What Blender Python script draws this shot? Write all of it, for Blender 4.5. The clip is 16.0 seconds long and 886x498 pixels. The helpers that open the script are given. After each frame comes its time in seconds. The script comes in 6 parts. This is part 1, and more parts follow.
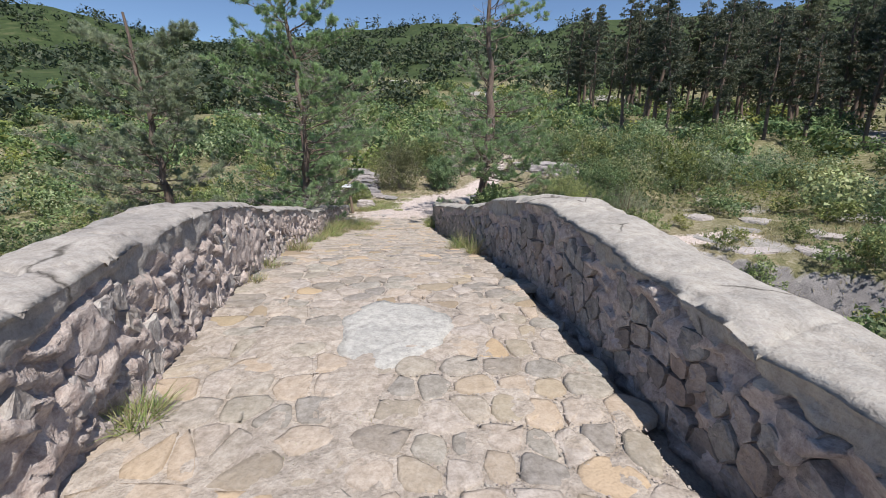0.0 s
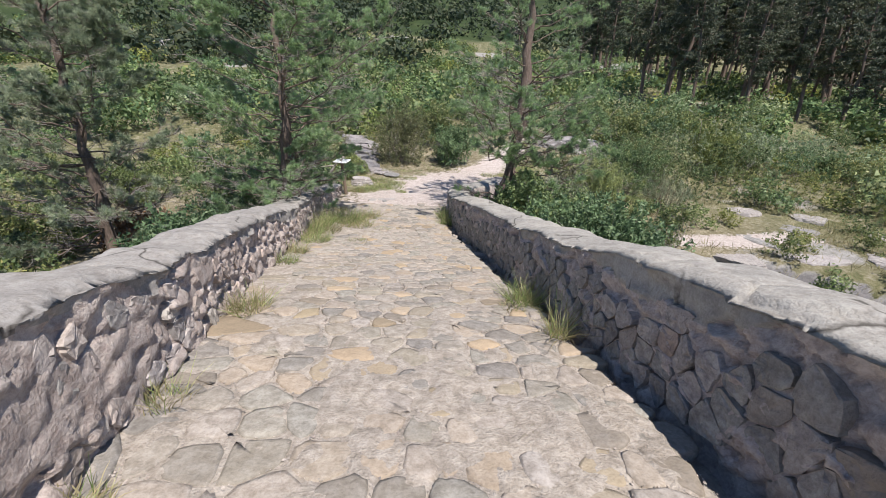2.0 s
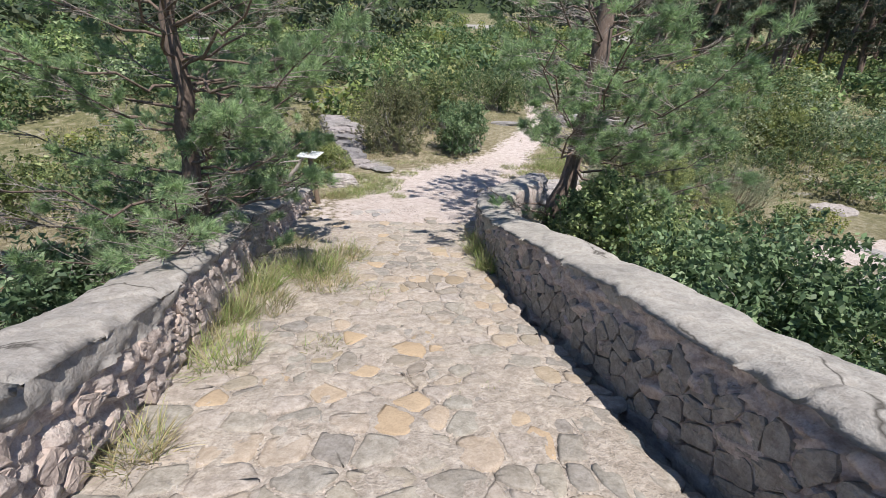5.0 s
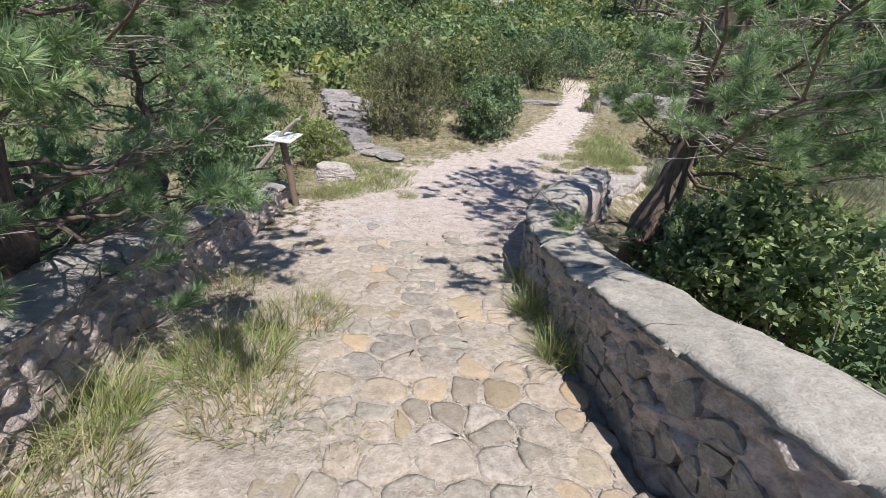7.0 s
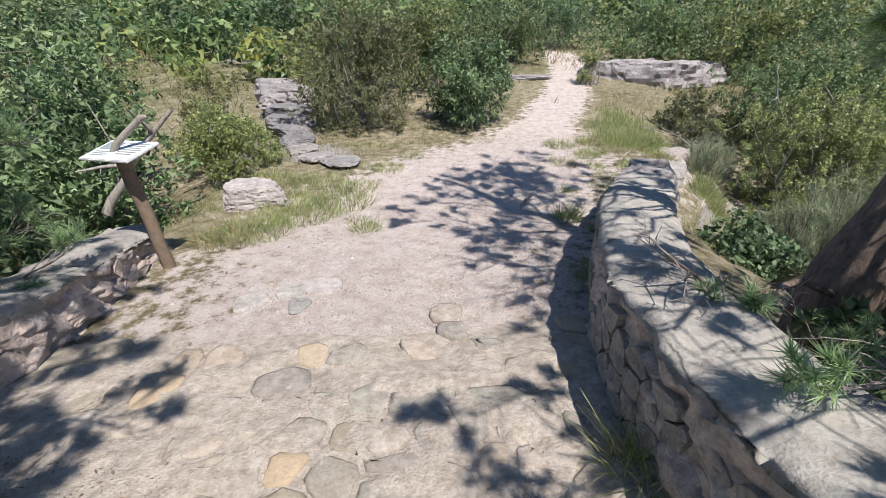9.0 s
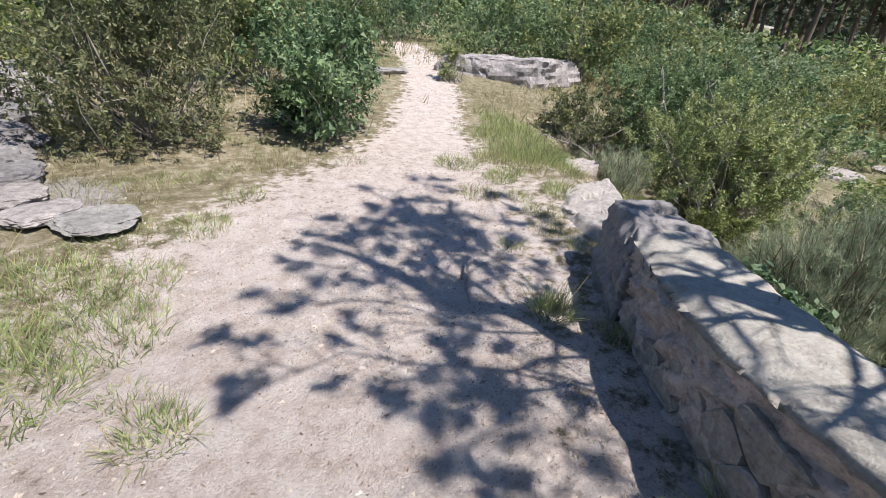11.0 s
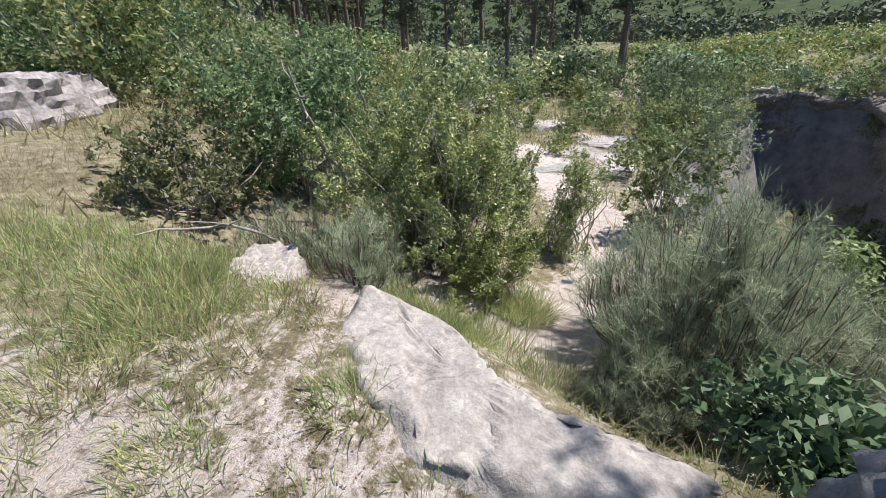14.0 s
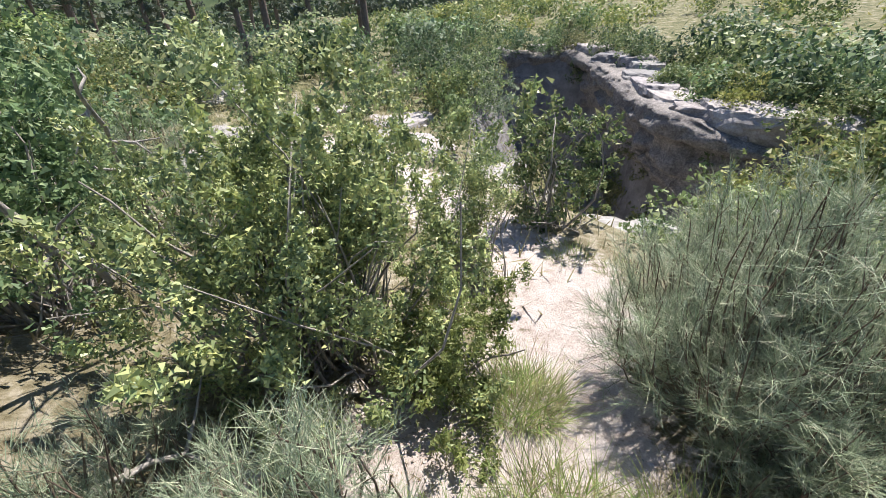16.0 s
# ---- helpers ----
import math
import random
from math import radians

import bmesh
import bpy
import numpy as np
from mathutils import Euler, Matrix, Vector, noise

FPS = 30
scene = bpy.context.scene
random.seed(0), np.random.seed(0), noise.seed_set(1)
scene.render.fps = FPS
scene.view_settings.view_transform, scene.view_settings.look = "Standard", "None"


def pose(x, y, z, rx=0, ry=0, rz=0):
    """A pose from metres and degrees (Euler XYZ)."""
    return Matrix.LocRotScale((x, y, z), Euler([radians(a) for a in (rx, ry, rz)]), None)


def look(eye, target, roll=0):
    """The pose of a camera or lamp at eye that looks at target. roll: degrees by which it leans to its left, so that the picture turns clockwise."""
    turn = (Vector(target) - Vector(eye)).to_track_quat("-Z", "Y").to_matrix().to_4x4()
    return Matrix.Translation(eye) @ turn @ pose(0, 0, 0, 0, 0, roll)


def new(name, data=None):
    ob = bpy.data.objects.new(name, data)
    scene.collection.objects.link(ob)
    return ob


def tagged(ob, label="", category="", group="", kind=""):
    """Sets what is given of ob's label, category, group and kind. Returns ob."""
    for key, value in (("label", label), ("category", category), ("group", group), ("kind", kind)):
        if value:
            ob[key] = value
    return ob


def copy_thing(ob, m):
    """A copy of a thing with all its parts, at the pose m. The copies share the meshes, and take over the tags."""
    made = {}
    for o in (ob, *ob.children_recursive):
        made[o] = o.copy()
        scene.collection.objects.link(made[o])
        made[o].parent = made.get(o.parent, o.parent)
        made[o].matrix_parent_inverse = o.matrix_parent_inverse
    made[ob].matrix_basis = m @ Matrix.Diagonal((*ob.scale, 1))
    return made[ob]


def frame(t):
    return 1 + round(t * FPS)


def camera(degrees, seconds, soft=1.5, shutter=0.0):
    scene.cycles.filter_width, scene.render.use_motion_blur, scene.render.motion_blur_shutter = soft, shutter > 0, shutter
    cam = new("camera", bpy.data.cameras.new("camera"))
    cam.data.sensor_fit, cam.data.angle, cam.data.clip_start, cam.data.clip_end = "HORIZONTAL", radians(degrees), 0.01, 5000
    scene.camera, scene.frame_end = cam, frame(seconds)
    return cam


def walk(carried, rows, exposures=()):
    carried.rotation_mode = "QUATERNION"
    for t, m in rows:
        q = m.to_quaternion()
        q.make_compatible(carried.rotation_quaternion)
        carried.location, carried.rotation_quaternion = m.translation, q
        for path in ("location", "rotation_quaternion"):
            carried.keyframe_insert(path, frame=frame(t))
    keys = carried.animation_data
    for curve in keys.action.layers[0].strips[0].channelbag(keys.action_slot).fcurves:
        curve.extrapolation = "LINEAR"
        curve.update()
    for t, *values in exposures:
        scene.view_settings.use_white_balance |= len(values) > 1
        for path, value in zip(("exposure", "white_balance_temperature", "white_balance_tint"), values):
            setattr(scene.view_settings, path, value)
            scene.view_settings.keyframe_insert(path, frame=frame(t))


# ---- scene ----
cam = camera(92.3, 16.0, 0.8)
PATH = [
    (0, (-0.044, 0.076, 2.954), (-0.033, 2.005, 2.426), 0.2),
    (0.5, (-0.171, 0.76, 2.994), (-0.137, 2.687, 2.457), 0.1),
    (1, (-0.333, 1.506, 2.98), (-0.293, 3.422, 2.409), 0.3),
    (1.5, (-0.505, 2.255, 2.982), (-0.459, 4.147, 2.335), 2.0),
    (2, (-0.632, 3.002, 3.046), (-0.582, 4.883, 2.367), 3.0),
    (2.5, (-0.725, 3.796, 3.071), (-0.659, 5.672, 2.38), 3.2),
    (3, (-0.822, 4.555, 3.036), (-0.738, 6.421, 2.32), 3.5),
    (3.5, (-0.97, 5.276, 2.975), (-0.867, 7.136, 2.246), 3.0),
    (4, (-1.1, 5.994, 2.839), (-0.99, 7.855, 2.115), 2.8),
    (4.2, (-1.148, 6.276, 2.807), (-1.035, 8.136, 2.08), 2.8),
    (6.3, (-1.248, 9.049, 2.348), (-1.183, 10.876, 1.537), 2.6),
    (6.5, (-1.276, 9.325, 2.326), (-1.224, 11.151, 1.512), 3.1),
    (7, (-1.253, 9.992, 2.223), (-1.211, 11.809, 1.388), 3.4),
    (7.5, (-1.2, 10.71, 2.13), (-1.166, 12.519, 1.277), 3.2),
    (8, (-1.191, 11.441, 1.939), (-1.147, 13.25, 1.086), 0.8),
    (8.2, (-1.187, 11.707, 1.904), (-1.14, 13.511, 1.041), -0.1),
    (10.3, (-1.382, 14.458, 1.59), (-0.862, 16.179, 0.715), 0.9),
    (10.5, (-1.378, 14.729, 1.595), (-0.773, 16.42, 0.714), 0.9),
    (11, (-1.262, 15.387, 1.551), (-0.431, 16.978, 0.669), 3.4),
    (11.5, (-1.117, 16.081, 1.452), (0.008, 17.491, 0.589), 0.2),
    (12, (-0.918, 16.771, 1.436), (0.374, 18.026, 0.567), 0.8),
    (12.5, (-0.662, 17.381, 1.475), (0.776, 18.474, 0.615), -1.2),
    (13, (-0.271, 17.848, 1.469), (1.34, 18.668, 0.612), -2.1),
    (13.5, (0.237, 18.156, 1.476), (1.945, 18.724, 0.604), -3.0),
    (14, (0.816, 18.499, 1.473), (2.599, 18.75, 0.603), -1.6),
    (14.5, (1.388, 18.806, 1.436), (3.189, 18.941, 0.578), -0.7),
    (15, (1.938, 19.116, 1.441), (3.739, 19.023, 0.577), -1.4),
    (15.5, (2.44, 19.334, 1.456), (4.155, 18.935, 0.506), -3.5),
    (16, (2.911, 19.487, 1.375), (4.494, 18.773, 0.384), -4.0),
]
walk(cam, [(t, look(eye, target, roll)) for t, eye, target, roll in PATH],
     [(0.0, 0.36), (4.0, 0.46), (8.0, 0.46), (10.5, 0.62), (14.0, 0.72), (16.0, 1.04)])

# ---- light ----
SUN_FROM = Vector((0.46, -0.89, 0.0)).normalized()
SUN_EL = radians(61)
sun_dir = Vector((SUN_FROM.x * math.cos(SUN_EL), SUN_FROM.y * math.cos(SUN_EL), math.sin(SUN_EL)))
world = bpy.data.worlds.new("world")
scene.world = world
world.use_nodes = True
sky = world.node_tree.nodes.new("ShaderNodeTexSky")
sky.sky_type, sky.sun_disc = "NISHITA", False
sky.sun_elevation, sky.sun_rotation = SUN_EL, math.atan2(SUN_FROM.x, SUN_FROM.y)
sky.altitude, sky.dust_density, sky.ozone_density = 2500, 0.0, 3.5
world.node_tree.links.new(sky.outputs[0], world.node_tree.nodes["Background"].inputs[0])
world.node_tree.nodes["Background"].inputs[1].default_value = 0.1
sun = new("sun", bpy.data.lights.new("sun", "SUN"))
sun.data.energy, sun.data.angle, sun.data.color = 4.7, radians(0.53), (1.0, 0.93, 0.865)
sun.matrix_world = look(sun_dir * 60, (0, 0, 0))


# ---- small maths ----
def smooth01(a, b, v):
    t = np.clip((np.asarray(v, float) - a) / (b - a), 0, 1)
    return t * t * (3 - 2 * t)


def hash2(i, j, seed):
    n = (i * 374761393 + j * 668265263 + seed * 1442695041) & 0x7FFFFFFF
    n = ((n ^ (n >> 13)) * 1274126177) & 0x7FFFFFFF
    n = n ^ (n >> 16)
    return (n & 0xFFFF) / 65535.0


def vnoise(x, y, seed=0):
    """Value noise in -1..1 on arrays."""
    x, y = np.asarray(x, float), np.asarray(y, float)
    xi, yi = np.floor(x).astype(np.int64), np.floor(y).astype(np.int64)
    fx, fy = x - xi, y - yi
    fx, fy = fx * fx * (3 - 2 * fx), fy * fy * (3 - 2 * fy)
    a, b = hash2(xi, yi, seed), hash2(xi + 1, yi, seed)
    c, d = hash2(xi, yi + 1, seed), hash2(xi + 1, yi + 1, seed)
    return 2 * ((a * (1 - fx) + b * fx) * (1 - fy) + (c * (1 - fx) + d * fx) * fy) - 1


def fbm(x, y, seed=0, octaves=4):
    total, amp = 0, 0.5
    for k in range(octaves):
        total = total + amp * vnoise(np.asarray(x) * 2 ** k, np.asarray(y) * 2 ** k, seed + k * 17)
        amp *= 0.5
    return total


def worley(x, y, seed=0):
    """Cell noise on arrays: distance to the nearest seed, gap to the second, and a random value per cell."""
    x, y = np.asarray(x, float), np.asarray(y, float)
    xi, yi = np.floor(x).astype(np.int64), np.floor(y).astype(np.int64)
    one, two, value = np.full(x.shape, 9.0), np.full(x.shape, 9.0), np.zeros(x.shape)
    for i in (-1, 0, 1):
        for j in (-1, 0, 1):
            d = np.hypot(xi + i + hash2(xi + i, yi + j, seed) - x, yi + j + hash2(xi + i, yi + j, seed + 7) - y)
            closer = d < one
            two = np.where(closer, one, np.minimum(two, d))
            value = np.where(closer, hash2(xi + i, yi + j, seed + 13), value)
            one = np.where(closer, d, one)
    return one, two - one, value


def facets(x, y, seed=0):
    """Broken stone faces on arrays: a height in -1..1 with its own tilt on each cell, and the gap to the next cell."""
    x, y = np.asarray(x, float), np.asarray(y, float)
    xi, yi = np.floor(x).astype(np.int64), np.floor(y).astype(np.int64)
    one, two, height = np.full(x.shape, 9.0), np.full(x.shape, 9.0), np.zeros(x.shape)
    for i in (-1, 0, 1):
        for j in (-1, 0, 1):
            a, b = xi + i, yi + j
            dx, dy = x - a - hash2(a, b, seed), y - b - hash2(a, b, seed + 7)
            d = np.abs(dx) * 0.6 + np.abs(dy) * 0.6 + 0.5 * np.hypot(dx, dy)
            closer = d < one
            two = np.where(closer, one, np.minimum(two, d))
            own = (hash2(a, b, seed + 13) - 0.5) * 1.1 + (hash2(a, b, seed + 17) - 0.5) * 2.2 * dx + (hash2(a, b, seed + 19) - 0.5) * 2.2 * dy
            height = np.where(closer, own, height)
            one = np.where(closer, d, one)
    return np.clip(height, -1, 1), two - one


def profile(knots):
    """A softened polyline v(y) through (y, v) knots."""
    ky, kv = zip(*knots)
    return lambda y: sum(np.interp(np.asarray(y, float) + d, ky, kv) for d in (-0.5, -0.25, 0, 0.25, 0.5)) / 5


# ---- plan of the bridge ----
deck_z = profile([(-9, 0.9), (-3, 1.38), (0, 1.48), (2, 1.52), (4, 1.5), (6, 1.28), (8, 0.9), (9, 0.7), (10.5, 0.44), (12, 0.28), (14, 0.1), (16, -0.05), (17.5, -0.1)])
right_in = profile([(-9, 2.2), (1.5, 1.15), (3.5, 0.96), (5, 0.74), (6.4, 0.53), (8.4, 0.34), (10.4, 0.12), (11.2, -0.04), (12, -0.19), (12.8, -0.28), (13.6, -0.33), (14.3, -0.33), (15, -0.14), (15.5, 0.06), (16, 0.3), (16.5, 0.57), (17.2, 1.04), (18, 1.6)])
right_top = profile([(-9, 1.7), (-3, 2.05), (0, 2.15), (2, 2.2), (3.3, 2.31), (4.4, 2.31), (5.3, 2.17), (6, 1.98), (7.5, 1.7), (8.2, 1.55), (10, 1.26), (12, 0.98), (12.7, 0.85), (13.3, 0.73), (14.7, 0.65), (16, 0.53), (17.8, 0.44)])
left_in = profile([(-9, -0.2), (1.5, -1.55), (3.3, -1.86), (4.8, -2.08), (6.2, -2.29), (7.5, -2.55), (9.3, -2.8), (11.5, -3.1), (13.8, -3.42), (15.6, -3.48), (17, -3.6)])
left_top = profile([(-9, 1.7), (-3, 2.1), (0, 2.28), (3.9, 2.35), (4.6, 2.2), (5.7, 1.97), (6.7, 1.8), (7.5, 1.64), (8.5, 1.48), (10, 1.15), (11.7, 0.9), (12.9, 0.78), (14.5, 0.5), (16, 0.26), (16.7, 0.14)])
WALL = 0.62

GORGE = [(8.4, 12.3), (10.8, 11.4), (14.0, 9.6), (17.5, 7.4), (20.6, 6.2)]
STREAM = [(-60, 12), (-12, 4), (0, 3.5), (4.5, 9.0), (7.2, 13.0)]
TRAIL_MAIN = [(-1.6, 14.0), (-1.3, 16.5), (-0.4, 18.6), (0.9, 20.6), (1.95, 22.5), (3.0, 24.5), (4.3, 28.0), (4.9, 32.0)]
TRAIL_SIDE = [(3.5, 19.3), (4.0, 18.65), (4.4, 17.95), (4.9, 17.4), (5.6, 16.95), (6.6, 16.8), (7.6, 16.9), (9.7, 17.1), (13, 17.6)]


def near_line(x, y, line):
    """Distance of each point to a polyline."""
    best = np.full(np.shape(x), 1e9)
    for (ax, ay), (bx, by) in zip(line, line[1:]):
        dx, dy = bx - ax, by - ay
        t = np.clip(((x - ax) * dx + (y - ay) * dy) / (dx * dx + dy * dy), 0, 1)
        best = np.minimum(best, np.hypot(x - ax - t * dx, y - ay - t * dy))
    return best


def ground(x, y):
    """The height of the land."""
    x, y = np.asarray(x, float), np.asarray(y, float)
    h = np.interp(y, [-400, -60, -10, 0, 10, 14, 16, 18, 21, 23, 25.5, 30, 45, 70, 120, 250, 400, 700, 1000], [60, 3, 0, -0.6, -0.4, -0.2, -0.1, -0.1, 0.05, 0.3, 0.68, 1.15, 3.0, 7.0, 17, 48, 84, 110, 125])
    ledge = np.clip(2.15 + (y - 17.6) * 0.8, 2.15, 3.75)
    east = np.interp(x - ledge, [-0.95, -0.35, 0.3, 0.75, 3.0, 8.5, 22, 42], [0, 0.12, 0.38, 0.85, 1.1, 1.25, 0.6, 0])
    h = h - east * (1 - smooth01(19.8, 23.5, y - np.maximum(0, x - 6) * 0.7))
    west = np.interp(x, [-60, -25, -9, -5, -3.9], [2.5, 1.2, 0.5, 0.35, 0])
    h = h - west * (1 - smooth01(20, 40, y)) * smooth01(-40, 0, y)
    r = np.hypot(x, y - 14)
    h = h + fbm(x / 1.1, y / 1.1, 3, 3) * 0.05 + fbm(x / 5, y / 5, 5, 3) * 0.35 * smooth01(5, 16, r) + fbm(x / 22, y / 22, 7, 3) * 3.0 * smooth01(25, 90, r)
    h = h + fbm(x / 160, y / 160, 9, 4) * 45 * smooth01(120, 420, r) + np.maximum(0, x - 90) * 0.1 * smooth01(90, 300, x)
    h = h + 40 * np.exp(-((x + 650) ** 2 + (y - 720) ** 2) / 170 ** 2) * (1 + 0.5 * fbm(x / 60, y / 60, 13, 4))
    rough = fbm(x / 1.7, y / 1.7, 21, 3)
    bank = np.where(y > np.interp(x, [8.4, 10.8, 14.0, 17.5, 20.6], [12.3, 11.4, 9.6, 7.4, 6.2]), 0.6, 2.9)
    carve = (1 - smooth01(bank, 3.7, near_line(x, y, GORGE) + rough * 0.5)) * smooth01(6.8, 8.8, x)
    h = h - carve * (5.4 + fbm(x / 0.9, y / 0.9, 23, 4) * 2.2)
    h = h - (1 - smooth01(0.5, 3.0, near_line(x, y, STREAM) + rough * 0.6)) * 0.9
    # the causeway between the parapets
    lane = smooth01(-0.3, 0.1, np.minimum(x - left_in(y) + 0.25, right_in(y) - x + 0.25)) * smooth01(11.5, 13.0, y) * (1 - smooth01(17.2, 18.2, y))
    return h * (1 - lane) + (deck_z(y) - 0.05 * (1 - smooth01(14.8, 15.9, y)) + fbm(x / 0.5, y / 0.5, 31, 2) * 0.02) * lane


def floor_at(x, y):
    return float(ground(np.array([x]), np.array([y]))[0])


# ---- mesh helpers ----
def mesh_np(name, verts, faces, smooth=False):
    """A mesh from arrays; all faces have the same number of corners."""
    verts, faces = np.asarray(verts, np.float32), np.asarray(faces, np.int32)
    me = bpy.data.meshes.new(name)
    me.vertices.add(len(verts))
    me.vertices.foreach_set("co", verts.ravel())
    me.loops.add(faces.size)
    me.loops.foreach_set("vertex_index", faces.ravel())
    me.polygons.add(len(faces))
    me.polygons.foreach_set("loop_start", np.arange(0, faces.size, faces.shape[1], dtype=np.int32))
    if smooth:
        me.polygons.foreach_set("use_smooth", np.ones(len(faces), dtype=bool))
    me.update(calc_edges=True)
    return me


def piece(name, me, material, parent=None, label=""):
    """Links a mesh as one object, as a part of parent where one is given."""
    if not me.materials:
        me.materials.append(material)
    ob = new(name, me)
    ob.parent = parent
    return tagged(ob, label)


def thing(name, at, label, category, group="", kind=""):
    ob = new(name)
    ob.empty_display_size = 0.1
    ob.location = at
    return tagged(ob, label, category, group, kind)


def join(chunks):
    """Merges (verts, faces) chunks of equal corner count."""
    vs, fs, n = [], [], 0
    for v, f in chunks:
        vs.append(np.asarray(v, np.float32))
        fs.append(np.asarray(f, np.int32) + n)
        n += len(v)
    return np.concatenate(vs), np.concatenate(fs)


def tube(points, radii, sides=6):
    """A tapered tube along points, as quads."""
    p = np.asarray(points, float)
    n = len(p)
    d = np.gradient(p, axis=0)
    d /= np.linalg.norm(d, axis=1)[:, None] + 1e-9
    ref = np.array([0.31, 0.17, 0.93]) if abs(d[0, 2]) < 0.8 else np.array([0.95, 0.2, 0.1])
    a = np.cross(d, ref)
    a /= np.linalg.norm(a, axis=1)[:, None] + 1e-9
    b = np.cross(d, a)
    ang = np.arange(sides) * 2 * np.pi / sides
    ring = a[:, None] * np.cos(ang)[None, :, None] + b[:, None] * np.sin(ang)[None, :, None]
    v = (p[:, None] + ring * np.asarray(radii, float)[:, None, None]).reshape(-1, 3)
    i, j = np.meshgrid(np.arange(n - 1), np.arange(sides), indexing="ij")
    k = (j + 1) % sides
    f = np.stack([i * sides + j, i * sides + k, (i + 1) * sides + k, (i + 1) * sides + j], -1).reshape(-1, 4)
    return v, f


def unit(v):
    return v / (np.linalg.norm(v, axis=-1, keepdims=True) + 1e-9)


def spray_cloud(rng, lobes, n, size, shoots, aspect=1.9, shell=0.5, upness=0.35, lump=0.35, reach=0.2, rise=0.55, tri=False, thick=0.025):
    """Leaves set along many short shoots that stand out of the lobes."""
    lobes = np.asarray(lobes, float)
    w = (lobes[:, 3] * lobes[:, 4] * lobes[:, 5]) ** 0.667
    pick = rng.choice(len(lobes), shoots, p=w / w.sum())
    d = unit(rng.normal(size=(shoots, 3)))
    waves = rng.normal(size=(5, 3)) * 3.2
    phase = rng.uniform(0, 6.28, (len(lobes), 5))
    bump = 1 + lump * 0.45 * np.sin(d @ waves.T + phase[pick]).sum(1) / 1.6
    deep = np.where(rng.uniform(0, 1, shoots) < 0.22, rng.uniform(0.1, shell, shoots), shell + (1 - shell) * rng.uniform(0, 1, shoots) ** 0.6)
    c0 = lobes[pick, :3] + d * lobes[pick, 3:] * (deep * bump)[:, None]
    way = unit(d * 0.7 + np.array([0, 0, rise]) + rng.normal(size=(shoots, 3)) * 0.45)
    length = reach * rng.uniform(0.4, 1.5, shoots)
    k = np.minimum(rng.integers(0, shoots, n), shoots - 1)
    t = rng.uniform(-0.5, 0.7, n)
    centre = c0[k] + way[k] * (t * length[k])[:, None] + rng.normal(size=(n, 3)) * (thick * (1.15 - t))[:, None]
    along = unit(way[k] * 0.5 + rng.normal(size=(n, 3)) * 0.8)
    normal = unit(np.cross(along, rng.normal(size=(n, 3))) + np.array([0, 0, upness]) + way[k] * 0.3)
    side = unit(np.cross(normal, along))
    s = size * rng.uniform(0.6, 1.35, n)[:, None]
    if tri:
        v = np.stack([centre - along * s + side * s / aspect, centre - along * s - side * s / aspect, centre + along * s], 1).reshape(-1, 3)
        return v, np.arange(3 * n).reshape(-1, 3)
    v = np.stack([centre - along * s, centre + side * s / aspect + normal * s * 0.15, centre + along * s, centre - side * s / aspect + normal * s * 0.15], 1).reshape(-1, 3)
    return v, np.arange(4 * n).reshape(-1, 4)


def twigs(rng, root, lobes, n, r0=0.018, spread=0.12):
    """Thin bent stems from a root to places in the lobes."""
    out = []
    for _ in range(n):
        l = lobes[rng.integers(len(lobes))]
        end = np.array(l[:3]) + unit(rng.normal(size=3)) * np.array(l[3:]) * rng.uniform(0.3, 0.95)
        start = np.array(root) + np.append(rng.normal(size=2) * spread, 0)
        t = np.linspace(0, 1, 6)[:, None]
        bend = rng.normal(size=3) * 0.12 * np.linalg.norm(end - start)
        pts = start * (1 - t) + end * t + bend * np.sin(t * np.pi) + rng.normal(size=(6, 3)) * 0.02
        out.append(tube(pts, np.linspace(r0, r0 * 0.25, 6) * rng.uniform(0.6, 1.2), 4))
    return join(out)


def blades(rng, roots, heading, length, width, curve=0.4, segs=3):
    """Ribbon blades from roots along headings, bending over; as quads."""
    n = len(roots)
    heading = unit(heading)
    side = unit(np.cross(heading, rng.normal(size=(n, 3)) * 0.5 + np.array([0.3, 0.2, 1.0])))
    L = (np.ones(n) * length)[:, None]
    droop = np.array([0, 0, -1.0]) * curve * rng.uniform(0.4, 1.6, n)[:, None]
    vs = []
    for k in range(segs + 1):
        t = k / segs
        c = roots + L * (heading * t + droop * t * t * 0.5)
        w = width * (1 - t * 0.85)
        vs += [c - side * w, c + side * w]
    v = np.stack(vs, 1).reshape(-1, 3)
    base = np.arange(n)[:, None] * 2 * (segs + 1)
    f = np.concatenate([base + np.array([2 * k, 2 * k + 1, 2 * k + 3, 2 * k + 2]) for k in range(segs)], 0)
    return v, f


def needle_brushes(rng, start, end, per, length, width):
    """Needles set all round short shoots, pointing forwards; one thin triangle each."""
    n = len(start)
    a, b = np.repeat(start, per, 0), np.repeat(end, per, 0)
    axis = unit(b - a)
    root = a + (b - a) * (rng.uniform(0, 1, (n * per, 1)) ** 0.7)
    d = unit(axis * 0.75 + unit(rng.normal(size=a.shape)) * rng.uniform(0.5, 1.0, (n * per, 1)))
    side = unit(np.cross(d, rng.normal(size=a.shape))) * width
    tip = root + d * length * rng.uniform(0.65, 1.2, (n * per, 1))
    return np.stack([root - side, root + side, tip], 1).reshape(-1, 3), np.arange(3 * n * per).reshape(-1, 3)


